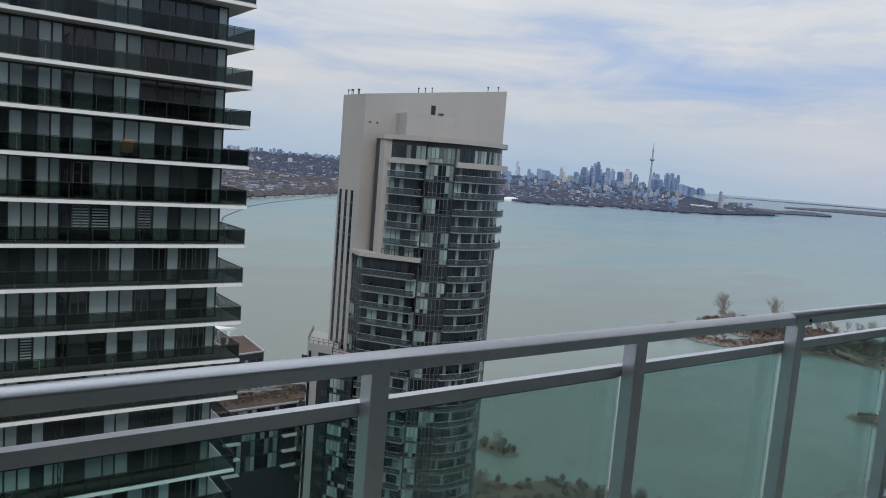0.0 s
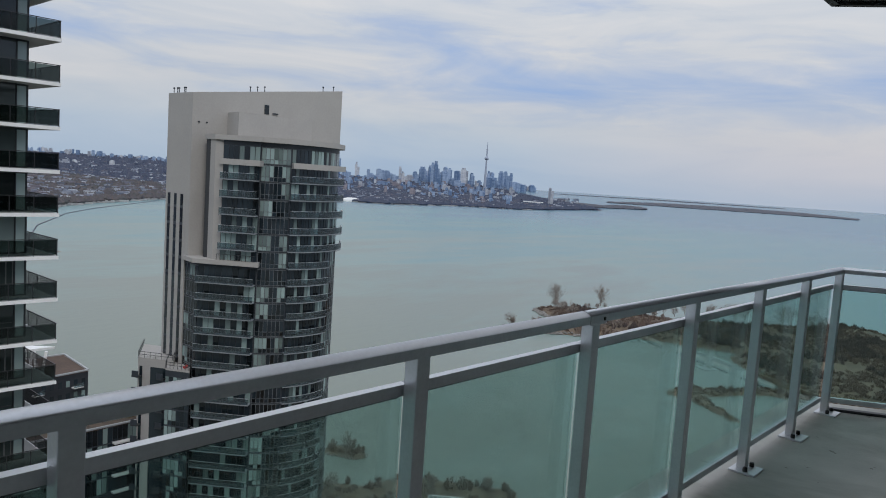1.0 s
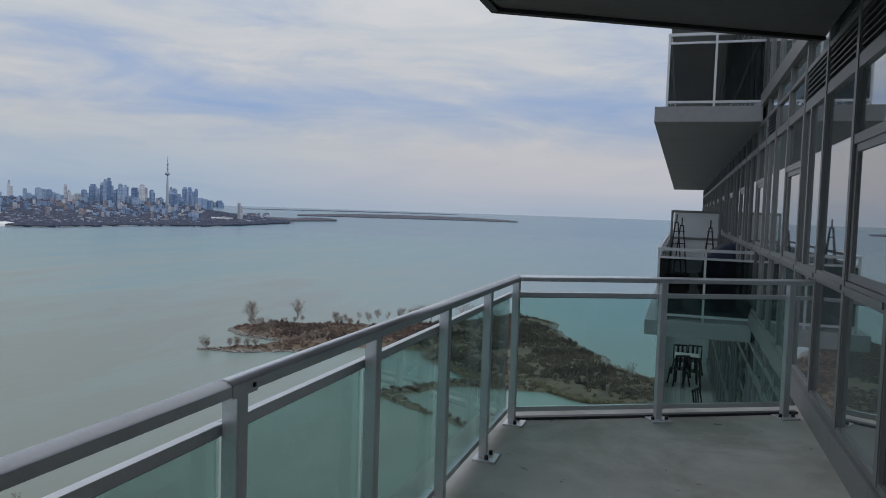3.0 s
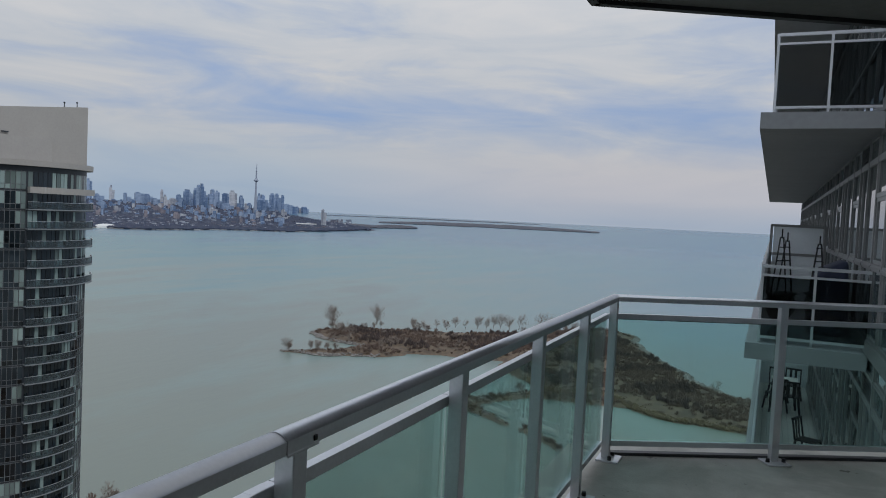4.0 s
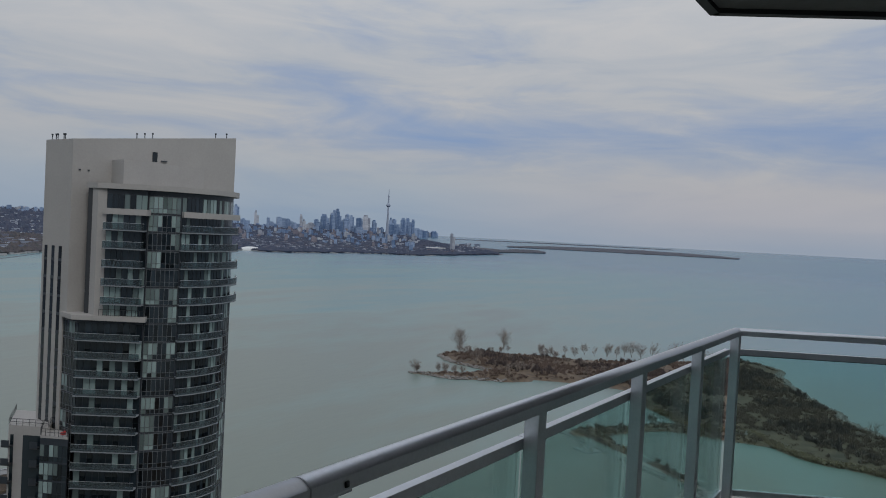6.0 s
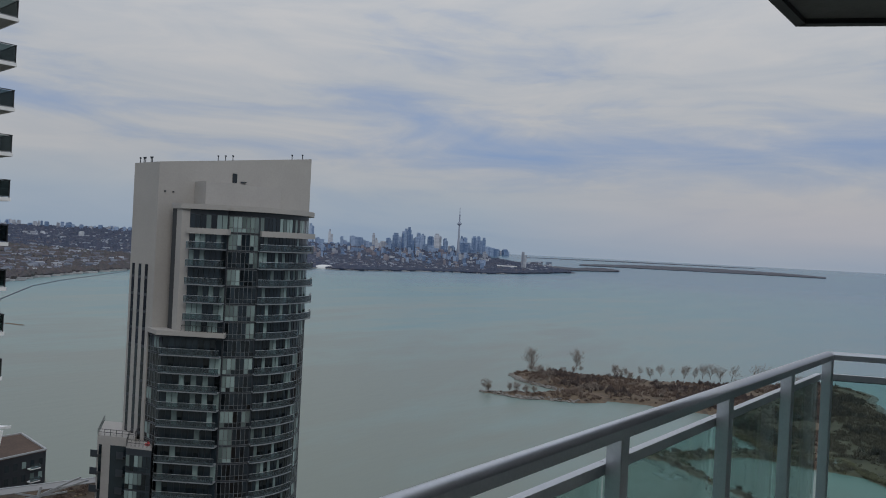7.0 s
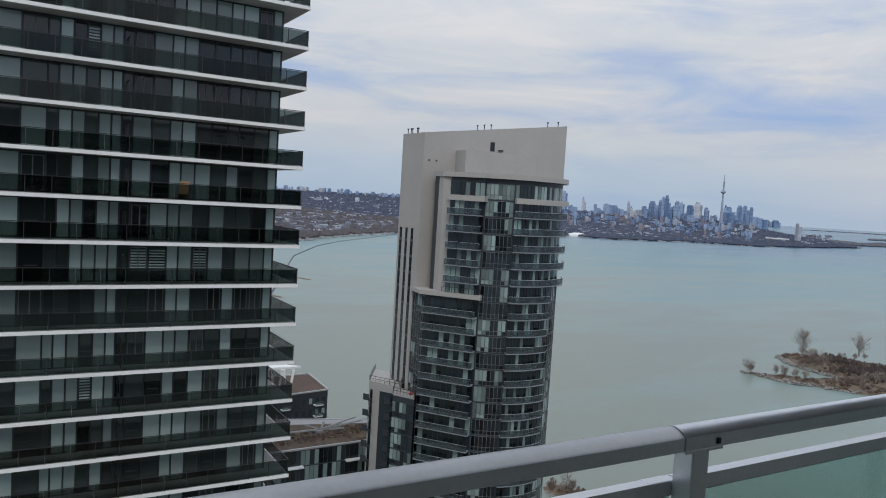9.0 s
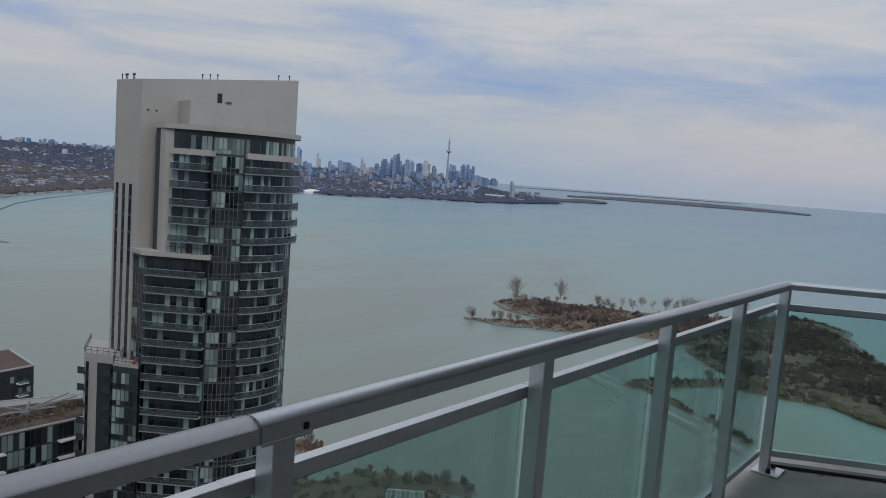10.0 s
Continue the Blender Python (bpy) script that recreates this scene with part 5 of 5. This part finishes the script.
        part("balcony_glass", prism(B(), [v.xy for v in o1] + [v.xy for v in o2[::-1]], z + 0.2, z + 1.28), M_T2_GLASS, t)
        h1 = [p + o * (deep - 0.03) for p, o in zip(line, normals)]
        h2 = [p + o * (deep - 0.12) for p, o in zip(line, normals)]
        part("balcony_rail", prism(B(), [v.xy for v in h1] + [v.xy for v in h2[::-1]], z + 1.28, z + 1.325), M_RAIL, t)
        posts = B()
        for a, b in zip(o1, o1[1:]):
            for u in (0.0, 0.5):
                c = a.lerp(b, u)
                bar(posts, (c.x, c.y, z - 0.1), (c.x, c.y, z + 1.28), 0.035)
        tagged(part("balustrade", posts, M_T2_SPAN, t), kind="stuff")

    def room_wall(run, z, chance, low=0.3, high=2.85):
        for a, b in run:
            pane(a, b, z + low, z + high, M_T2_BLIND if rng.random() < chance else M_T2_PANE)

    def curtain(run, z, chances):
        """Curtain wall: bays of the same kind stand over each other, floor on floor."""
        lit = {c: rng.random() < c for c in set(chances)}
        for (a, b), c in zip(run, chances):
            m = M_T2_BLIND if lit[c] else M_T2_PANE
            pane(a, b, z + 0.95, z + 2.75, m, 0.05, 0.05)
            pane(a, b, z + 0.22, z + 0.86, m if rng.random() < 0.7 else M_T2_PANE, 0.05, 0.05)
        lattice = B()
        for a, b in run:
            e = (b - a).normalized()
            o = Vector((e.y, -e.x, 0)) * 0.08
            bar(lattice, (a.x + o.x, a.y + o.y, z + 0.16), (a.x + o.x, a.y + o.y, z + 2.95), 0.055, 0.055)
            for h in (0.16, 0.9, 2.82):
                bar(lattice, (a.x + o.x, a.y + o.y, z + h), (b.x + o.x, b.y + o.y, z + h), 0.05, 0.05)
        tagged(part("mullions", lattice, M_T2_MULL, t), kind="stuff")

    for k in range(-20, 2):
        z = base + k * H
        high = z > base - 14.2
        l0 = up0 if high else left0
        n = 10 if not high else 7
        run = wall_run(l0, left1, n)
        if k == -5:
            room_wall(wall_run(up0, left1, 7), z, 0.38, 1.2)
        else:
            room_wall(run, z, 0.34 if high else 0.2)
        pts = [Vector((*l0, 0)).lerp(Vector((*left1, 0)), u) for u in np.linspace(0, 1, 9)]
        if k == 1:
            room_wall(arc_run(12.02, -20, 62, 24), z, 0.6)
            curtain(arc_run(12.02, -44, -21, 7), z, [0.8] * 7)
            part("white_band", prism(B(), [(-110.0, 65.7), (-104.0, 69.6), (-104.8, 70.8), (-109.6, 67.0)], z - 0.35, z + 0.6), M_FIN, t)
            ring = arc(13.3, -20, 66, 20)
            part("white_band", prism(B(), ring + arc(11.9, 66, -20, 20), z - 0.35, z + 0.6), M_FIN, t)
            continue
        if k != -5:
            ledge(pts, 1.35, z)
        curtain(arc_run(12.02, -44, -21, 7), z, [0.72, 0.72, 0.72, 0.05, 0.05, 0.45, 0.45] if high else [0.5, 0.5, 0.5, 0.05, 0.05, 0.3, 0.3])
        end = 62 if high else 18
        room_wall(arc_run(12.02, -20, end, 24 if high else 12), z, 0.38 if high else 0.22)
        ledge([Vector((*q, 0)) for q in arc(12.0, -21, end, 18 if high else 9)], 1.15, z)
        if not high:
            curtain(arc_run(12.02, end + 1, 74, 12), z, [0.4, 0.4, 0.2, 0.2, 0.3, 0.3, 0.1, 0.1, 0.25, 0.25, 0.15, 0.15])
            # glazed return beside the short side
            if k != -5:
                curtain(wall_run((-117.65, 64.36), (-113.0, 64.18), 5), z, [0.1, 0.1, 0.15, 0.15, 0.05])
    # parapet rail on the step
    rail = B()
    for u in np.linspace(0.3, 1, 12):
        p = Vector((-112.4, 63.9, 0)).lerp(Vector((-104.4, 69.9, 0)), u)
        bar(rail, (p.x, p.y, base - 13.7), (p.x, p.y, base - 12.6), 0.06)
    bar(rail, (-110.0, 65.7, base - 12.6), (-104.4, 69.9, base - 12.6), 0.07)
    part("terrace_rail", rail, M_RAIL_DARK, t)

    # low wing with two roof terraces, at the foot of the fin
    zt, zl = F - 33.4, F - 34.4
    wing = [spot(64.42, 137).xy, spot(61.95, 133.4).xy, spot(61.6, 143).xy, spot(64.0, 147).xy]
    part("wing", prism(B(), wing, 2, zt), M_FIN, t)
    wing2 = [spot(62.5, 131.5).xy, spot(60.78, 129.0).xy, spot(60.5, 139).xy, spot(62.2, 139).xy]
    inset = [spot(64.3, 138).xy, spot(61.98, 134.5).xy, spot(61.65, 142.3).xy, spot(63.95, 146.2).xy]
    part("terrace_floor", prism(B(), inset, zt, zt + 0.06), M_FIN, t)
    part("wing", prism(B(), wing2, 2, zl), M_T2_SPAN, t)
    part("terrace_edge", prism(B(), wing2, zl, zl + 0.35), M_FIN, t)
    for poly, z in ((wing, zt), (wing2, zl + 0.35)):
        rail = B()
        ring = [Vector((*p, 0)) for p in poly]
        for a, b in list(zip(ring, ring[1:]))[:2] + [(ring[-1], ring[0])]:
            a, b = a.lerp(b, 0.03), a.lerp(b, 0.97)
            for h in (0.6, 1.1):
                bar(rail, (a.x, a.y, z + h), (b.x, b.y, z + h), 0.07)
            for u in np.linspace(0, 1, 7):
                c = a.lerp(b, u)
                bar(rail, (c.x, c.y, z), (c.x, c.y, z + 1.1), 0.06)
        part("terrace_rail", rail, M_RAIL_DARK, t)
    a, b = Vector((*wing[0], 0)), Vector((*wing[1], 0))
    for u0, u1 in ((0.05, 0.13), (0.36, 0.95)):
        p, q = a.lerp(b, u0), a.lerp(b, u1)
        o = Vector(((b - a).y, -(b - a).x, 0)).normalized()
        part("window_slot", prism(B(), [(p + o * 0.04).xy, (q + o * 0.04).xy, (q - o * 0.2).xy, (p - o * 0.2).xy], F - 75, zt - 1.5), M_T2_PANE, t)
    for k in range(9):
        z = zt - 3.4 - k * H
        run = wall_run(wing2[0], wing2[1], 6)
        for j, (p, q) in enumerate(run):
            pane(p, q, z - 0.5, z + 1.3, M_T2_BLIND if rng.random() < (0.75 if j < 4 else 0.15) else M_T2_PANE)
            pane(p, q, z - 1.3, z - 0.6, M_T2_BLIND if rng.random() < 0.3 else M_T2_PANE)
        for u in (-0.07, 0.62):
            p = a.lerp(b, u)
            e = (b - a).normalized()
            o = Vector((e.y, -e.x, 0))
            q = p + e * 1.3
            part("balcony_slab", prism(B(), [(p + o * 1.1).xy, (q + o * 1.1).xy, (q - o * 0.3).xy, (p - o * 0.3).xy], z, z + 0.2), M_T1_WALL, t)
            part("balcony_glass", prism(B(), [(p + o * 1.1).xy, (q + o * 1.1).xy, (q + o * 1.05).xy, (p + o * 1.05).xy], z + 0.2, z + 1.2), M_T2_SPAN, t)
    zc = zl + 0.36
    cush = thing("lounge_cushion", Matrix.Translation(spot(61.1, 131.0, zc)), "small red outdoor seat on a roof terrace", "seat")
    part("seat_pad", box(B(), -0.3, -0.3, 0, 0.3, 0.3, 0.35, 0.05), M_RED, cush)
    part("back_pad", box(B(), -0.3, 0.2, 0.35, 0.3, 0.32, 0.65, 0.04), M_RED, cush)


tower_round()


# ---- lower buildings between the towers ----
def dark_block():
    z = 57.5
    t = thing("apartment_block", pose(0, 0, 0), "charcoal brick mid-rise with a brown gravel roof", "building")
    outline = [spot(72.5, 186).xy, spot(67.65, 195).xy, spot(69.2, 212).xy, spot(73.5, 206).xy]
    part("wall", prism(B(), outline, 2, z - 0.3), M_DARKBRICK, t)
    part("roof", prism(B(), outline, z - 0.3, z), M_ROOFBROWN, t)
    ring = [Vector((*p, 0)) for p in outline]
    cop = B()
    for a, b in zip(ring, ring[1:] + ring[:1]):
        bar(cop, (a.x, a.y, z + 0.15), (b.x, b.y, z + 0.15), 0.45, 0.35)
    part("coping", cop, M_EDGE, t)
    a, b = ring[0], ring[1]
    e = (b - a).normalized()
    o = Vector((e.y, -e.x, 0))
    rng = random.Random(2)
    for row in range(5):
        for i in range(9):
            p = a + e * (1.2 + i * 1.95)
            if rng.random() < 0.2:
                continue
            zz = z - 3.2 - row * 3.0
            q = p + e * 0.9
            part("window", prism(B(), [(p + o * 0.05).xy, (q + o * 0.05).xy, (q - o * 0.1).xy, (p - o * 0.1).xy], zz, zz + 1.5), M_T2_BLIND if rng.random() < 0.3 else M_T2_PANE, t)
        for i in (1, 5):
            p = a + e * (2.2 + i * 2.4)
            q = p + e * 2.4
            zz = z - 3.6 - row * 3.0
            part("balcony", prism(B(), [(p + o * 1.3).xy, (q + o * 1.3).xy, q.xy, p.xy], zz, zz + 0.25), M_WHITE, t)
            part("balcony_rail", prism(B(), [(p + o * 1.3).xy, (q + o * 1.3).xy, (q + o * 1.24).xy, (p + o * 1.24).xy], zz + 0.25, zz + 1.2), M_T2_GLASS, t)


dark_block()


def roof_canopy():
    t = thing("roof_canopy", pose(0, 0, 0), "white flat roof canopy on slanted V-shaped legs", "canopy")
    top = 65.8
    outline = [spot(73.5, 183).xy, spot(69.8, 186.5).xy, spot(71.2, 188.5).xy, spot(74, 187).xy]
    part("deck", prism(B(), outline, top - 0.5, top), M_WHITE, t)
    c = spot(71.2, 184, 58.0)
    for foot, head in ((-1.5, -2.7), (-1.2, 0.0), (1.2, 0.3), (1.5, 2.7)):
        part("leg", bar(B(), (c.x + foot * 0.33, c.y + foot * 0.95, 57.4), (c.x + head * 0.33, c.y + head * 0.95, top - 0.4), 0.6, 0.6), M_WHITE, t)


roof_canopy()


def garden_roof_block():
    z = 60.0
    t = thing("podium_building", pose(0, 0, 0), "glass-fronted podium building with a planted brown roof", "building")
    outline = [spot(73.5, 138).xy, spot(64.3, 147.5).xy, spot(64.3, 162).xy, spot(73.5, 160).xy]
    part("wall", prism(B(), outline, 2, z - 0.4), M_T2_SPAN, t)
    part("roof_bed", prism(B(), outline, z - 0.4, z), M_ROOFGREEN, t)
    ring = [Vector((*p, 0)) for p in outline]
    cop = B()
    for a, b in zip(ring, ring[1:] + ring[:1]):
        bar(cop, (a.x, a.y, z + 0.1), (b.x, b.y, z + 0.1), 0.4, 0.3)
    part("coping", cop, M_EDGE, t)
    walk_way = [spot(73, 156).xy, spot(64.4, 159).xy, spot(64.4, 161.8).xy, spot(73, 159.5).xy]
    part("roof_path", prism(B(), walk_way, z, z + 0.15), M_FRAME, t)
    a, b = ring[0], ring[1]
    e = (b - a).normalized()
    o = Vector((e.y, -e.x, 0))
    n = int((b - a).length / 0.95)
    rng = random.Random(4)
    for row in range(4):
        for i in range(n):
            p, q = a + e * (i * 0.95 + 0.05), a + e * (i * 0.95 + 0.88)
            zz = z - 3.2 - row * 3.2
            dark = 0.25 < (i / n) % 0.5 < 0.42
            part("window_pane", prism(B(), [(p + o * 0.05).xy, (q + o * 0.05).xy, (q - o * 0.1).xy, (p - o * 0.1).xy], zz, zz + 2.9),
                 M_T2_PANE if dark or rng.random() < 0.35 else M_T2_BLIND, t)
        for u in (0.3, 0.8):
            p = a + e * ((b - a).length * u)
            q = p + e * 3.4
            zz = z - 3.4 - row * 3.2
            part("balcony", prism(B(), [(p + o * 1.2).xy, (q + o * 1.2).xy, q.xy, p.xy], zz, zz + 0.25), M_WHITE, t)
    # timber edging and plant beds
    for i in range(9):
        p = spot(65 + i * 0.75, 149 + (i % 3) * 2.6, z)
        k = 1.6 + (i % 4) * 0.8
        part("planter_edge", bar(B(), (p.x, p.y, z + 0.12), (p.x + e.x * k, p.y + e.y * k, z + 0.12), 0.16, 0.24), M_REED, t)
    heap = Heap()
    for _ in range(160):
        u, v = rng.random(), rng.random()
        p = spot(64.6 + 8.2 * u, 148.5 - 9 * u + 8 * v + 2, z)
        heap.scrub(tuple(p), 0.5, rng.uniform(0.3, 0.9), rng, 12, 0.05)
    stuff("roof_plants", heap.v, heap.f, M_SCRUB, "dry plants on the podium roof", "plants")
    # roof equipment: cranes of a window-washing rig
    rig = thing("roof_rig", pose(0, 0, 0), "grey steel roof rig with long slanted arms", "rig")
    c = spot(68.1, 151, z)
    for x1, z1 in ((9.5, 1.9), (-7.5, 1.1), (5.5, 0.6), (-3.5, 2.4), (8.0, 2.8)):
        part("arm", bar(B(), (c.x, c.y, z + 1.0), (c.x + e.x * x1, c.y + e.y * x1, z + z1), 0.2, 0.3), M_EDGE, rig)
    part("mast", bar(B(), (c.x, c.y, z), (c.x + 0.8 * e.x, c.y + 0.8 * e.y, z + 2.6), 0.35), M_EDGE, rig)
    part("winch", box(B(), c.x - 0.9, c.y - 0.9, z, c.x + 0.6, c.y + 0.6, z + 0.9, 0.08), M_T2_SLAB, rig)


garden_roof_block()

# ---- things on the neighbouring balconies ----
def metal_chair(at, label="black metal bistro chair on a deck", group="bistro chairs"):
    t = thing("chair", at, label, "chair", group)
    part("seat", box(B(), -0.2, -0.2, 0.44, 0.2, 0.2, 0.465, 0.01), M_BLACK, t)
    for x in (-1, 1):
        for y in (-1, 1):
            part("leg", bar(B(), (x * 0.17, y * 0.17, 0.45), (x * 0.23, y * 0.23, 0), 0.035), M_BLACK, t)
    back = B()
    for x in (-0.19, 0.19):
        bar(back, (x, 0.18, 0.45), (x * 0.95, 0.25, 0.86), 0.03)
    for x in (-0.06, 0.06):
        bar(back, (x, 0.19, 0.45), (x, 0.245, 0.84), 0.06, 0.012)
    bar(back, (-0.19, 0.25, 0.85), (0.19, 0.25, 0.85), 0.05, 0.04)
    part("backrest", back, M_BLACK, t)


DECK_Z = F - STOREY
deck = thing("deck", pose(0, 0, 0), "pale deck boards laid over a balcony slab", "deck")
board = as_mesh("plank", box(B(), -0.052, -6.5, 0.004, 0.052, 6.5, 0.03), M_DECK)
for i in range(12):
    part("plank", board, None, deck, at=pose(-0.12 + i * 0.112, 17.9, DECK_Z))
table = thing("table", pose(0.42, 21.3, DECK_Z + 0.03), "small bistro table with a pale top and black legs", "table")
part("tabletop", box(B(), -0.32, -0.32, 0.72, 0.32, 0.32, 0.75, 0.01), M_DECK, table)
for x in (-1, 1):
    for y in (-1, 1):
        part("leg", bar(B(), (x * 0.25, y * 0.25, 0.72), (x * 0.28, y * 0.28, 0), 0.04), M_BLACK, table)
for x, y, a in ((0.56, 20.6, 180), (0.22, 20.75, 200), (0.28, 22.0, 10), (0.62, 22.1, -8), (0.80, 16.5, 65)):
    metal_chair(pose(x, y, DECK_Z + 0.03, 0, 0, a))
divider = thing("divider", pose(0, 0, 0), "frosted glass divider between balconies", "screen", "balcony dividers")
part("pane", box(B(), -0.2, 24.3, DECK_Z, WALL_X, 24.34, DECK_Z + 2.2), M_FROST, divider)

screen = thing("divider", pose(0, 0, 0), "frosted glass divider in a grey metal frame", "screen", "balcony dividers")
x0, x1, y0 = -0.14, 1.02, 19.5
part("pane", box(B(), x0 + 0.05, y0 - 0.005, F + 0.1, x1 - 0.05, y0 + 0.005, F + 1.63), M_FROST, screen)
for a, b in (((x0, 0.0), (x0, 1.68)), ((x1, 0.0), (x1, 1.68)), ((x0, 1.66), (x1, 1.66)), ((x0, 0.98), (x1, 0.98))):
    part("frame", bar(B(), (a[0], y0, F + a[1]), (b[0], y0, F + b[1]), 0.06), M_FRAME, screen)


def obelisk(x, y, h):
    t = thing("trellis_obelisk", pose(x, y, F), "black metal garden obelisk standing in an urn", "garden obelisk", "garden obelisks")
    rods = B()
    for a, b in ((-1, -1), (1, -1), (1, 1), (-1, 1)):
        bar(rods, (a * 0.10, b * 0.10, 0.62), (a * 0.02, b * 0.02, h - 0.12), 0.014)
    bar(rods, (0, 0, h - 0.14), (0, 0, h), 0.02)
    for z, r in ((0.85, 0.086), (1.1, 0.06), (1.3, 0.04)):
        for a, b, c, d in ((-1, -1, 1, -1), (1, -1, 1, 1), (1, 1, -1, 1), (-1, 1, -1, -1)):
            bar(rods, (a * r, b * r, z), (c * r, d * r, z), 0.012)
    part("lattice", rods, M_BLACK, t)
    part("urn", lathe(B(), [(0.11, 0), (0.12, 0.04), (0.05, 0.12), (0.06, 0.2), (0.16, 0.36), (0.17, 0.5), (0.13, 0.56), (0.18, 0.62), (0.15, 0.63)], 14), M_BLACK, t, smooth=True)


obelisk(0.02, 12.0, 1.57)
obelisk(0.10, 12.25, 1.52)
obelisk(0.55, 12.6, 1.49)
cover = thing("covered_barbecue", pose(0.72, 12.9, F), "barbecue under a dark navy fabric cover", "barbecue")
bm = box(B(), -0.28, -0.5, 0.0, 0.28, 0.5, 1.05, 0.09)
for v in bm.verts:
    if v.co.z > 0.9:
        v.co.x *= 0.8
        v.co.z += 0.14 * v.co.x / 0.28
part("cover", bm, M_NAVY, cover, smooth=True)

# ---- on the dark tower ----
zc = F - 0.10 + 0.25 + T1_AT[2]
chair = thing("deck_chair", pose(T1_SX - 0.9, 10.55, zc, 0, 0, 60), "orange beige cushioned deck chair", "chair")
part("seat", box(B(), -0.35, -0.35, 0.3, 0.35, 0.35, 0.42, 0.04), M_ORANGE, chair)
part("backrest", bar(B(), (0, 0.3, 0.4), (0, 0.62, 1.3), 0.7, 0.1), M_ORANGE, chair)
for x in (-0.3, 0.3):
    for y in (-0.3, 0.3):
        part("leg", bar(B(), (x, y, 0), (x, y, 0.3), 0.05), M_BLACK, chair)


# ---- the glass pavilion on the shore ----
def pavilion():
    t = thing("pavilion", pose(-147, 175, 0.8, 0, 0, 38), "small pavilion with a white framed glass gable roof", "pavilion")
    part("base", box(B(), -6, -4, -1, 6, 4, 3.6), M_DARKBRICK, t)
    n = 8
    for i in range(n):
        x0, x1 = -6 + 12 * i / n + 0.08, -6 + 12 * (i + 1) / n - 0.08
        for s in (-1, 1):
            bm = B()
            bm.faces.new([bm.verts.new(v) for v in ((x0, s * 4, 3.65), (x1, s * 4, 3.65), (x1, 0, 6.6), (x0, 0, 6.6))])
            bmesh.ops.solidify(bm, geom=bm.faces[:], thickness=0.06)
            part("roof_pane", bm, M_T2_BLIND, t)
    for i in range(n + 1):
        x = -6 + 12 * i / n
        for s in (-1, 1):
            part("rafter", bar(B(), (x, s * 4, 3.7), (x, 0, 6.7), 0.18), M_WHITE, t)
    part("ridge", bar(B(), (-6, 0, 6.75), (6, 0, 6.75), 0.24), M_WHITE, t)


pavilion()

# chairs and small tables behind the dark tower's rails
rng = random.Random(17)
for k, y in ((1, 12.4), (1, 13.2), (2, 4.0), (-1, 8.6), (-1, 9.6), (-3, 14.2), (-3, 2.6), (-4, 11.0), (-2, 1.4), (4, 5.2), (3, 3.8)):
    metal_chair(pose(T1_SX - rng.uniform(0.6, 1.2), y, F - 0.10 + 0.25 + T1_AT[2] + k * T1_H, 0, 0, rng.uniform(0, 360)), "dark metal chair on a tower balcony", "tower balcony chairs")
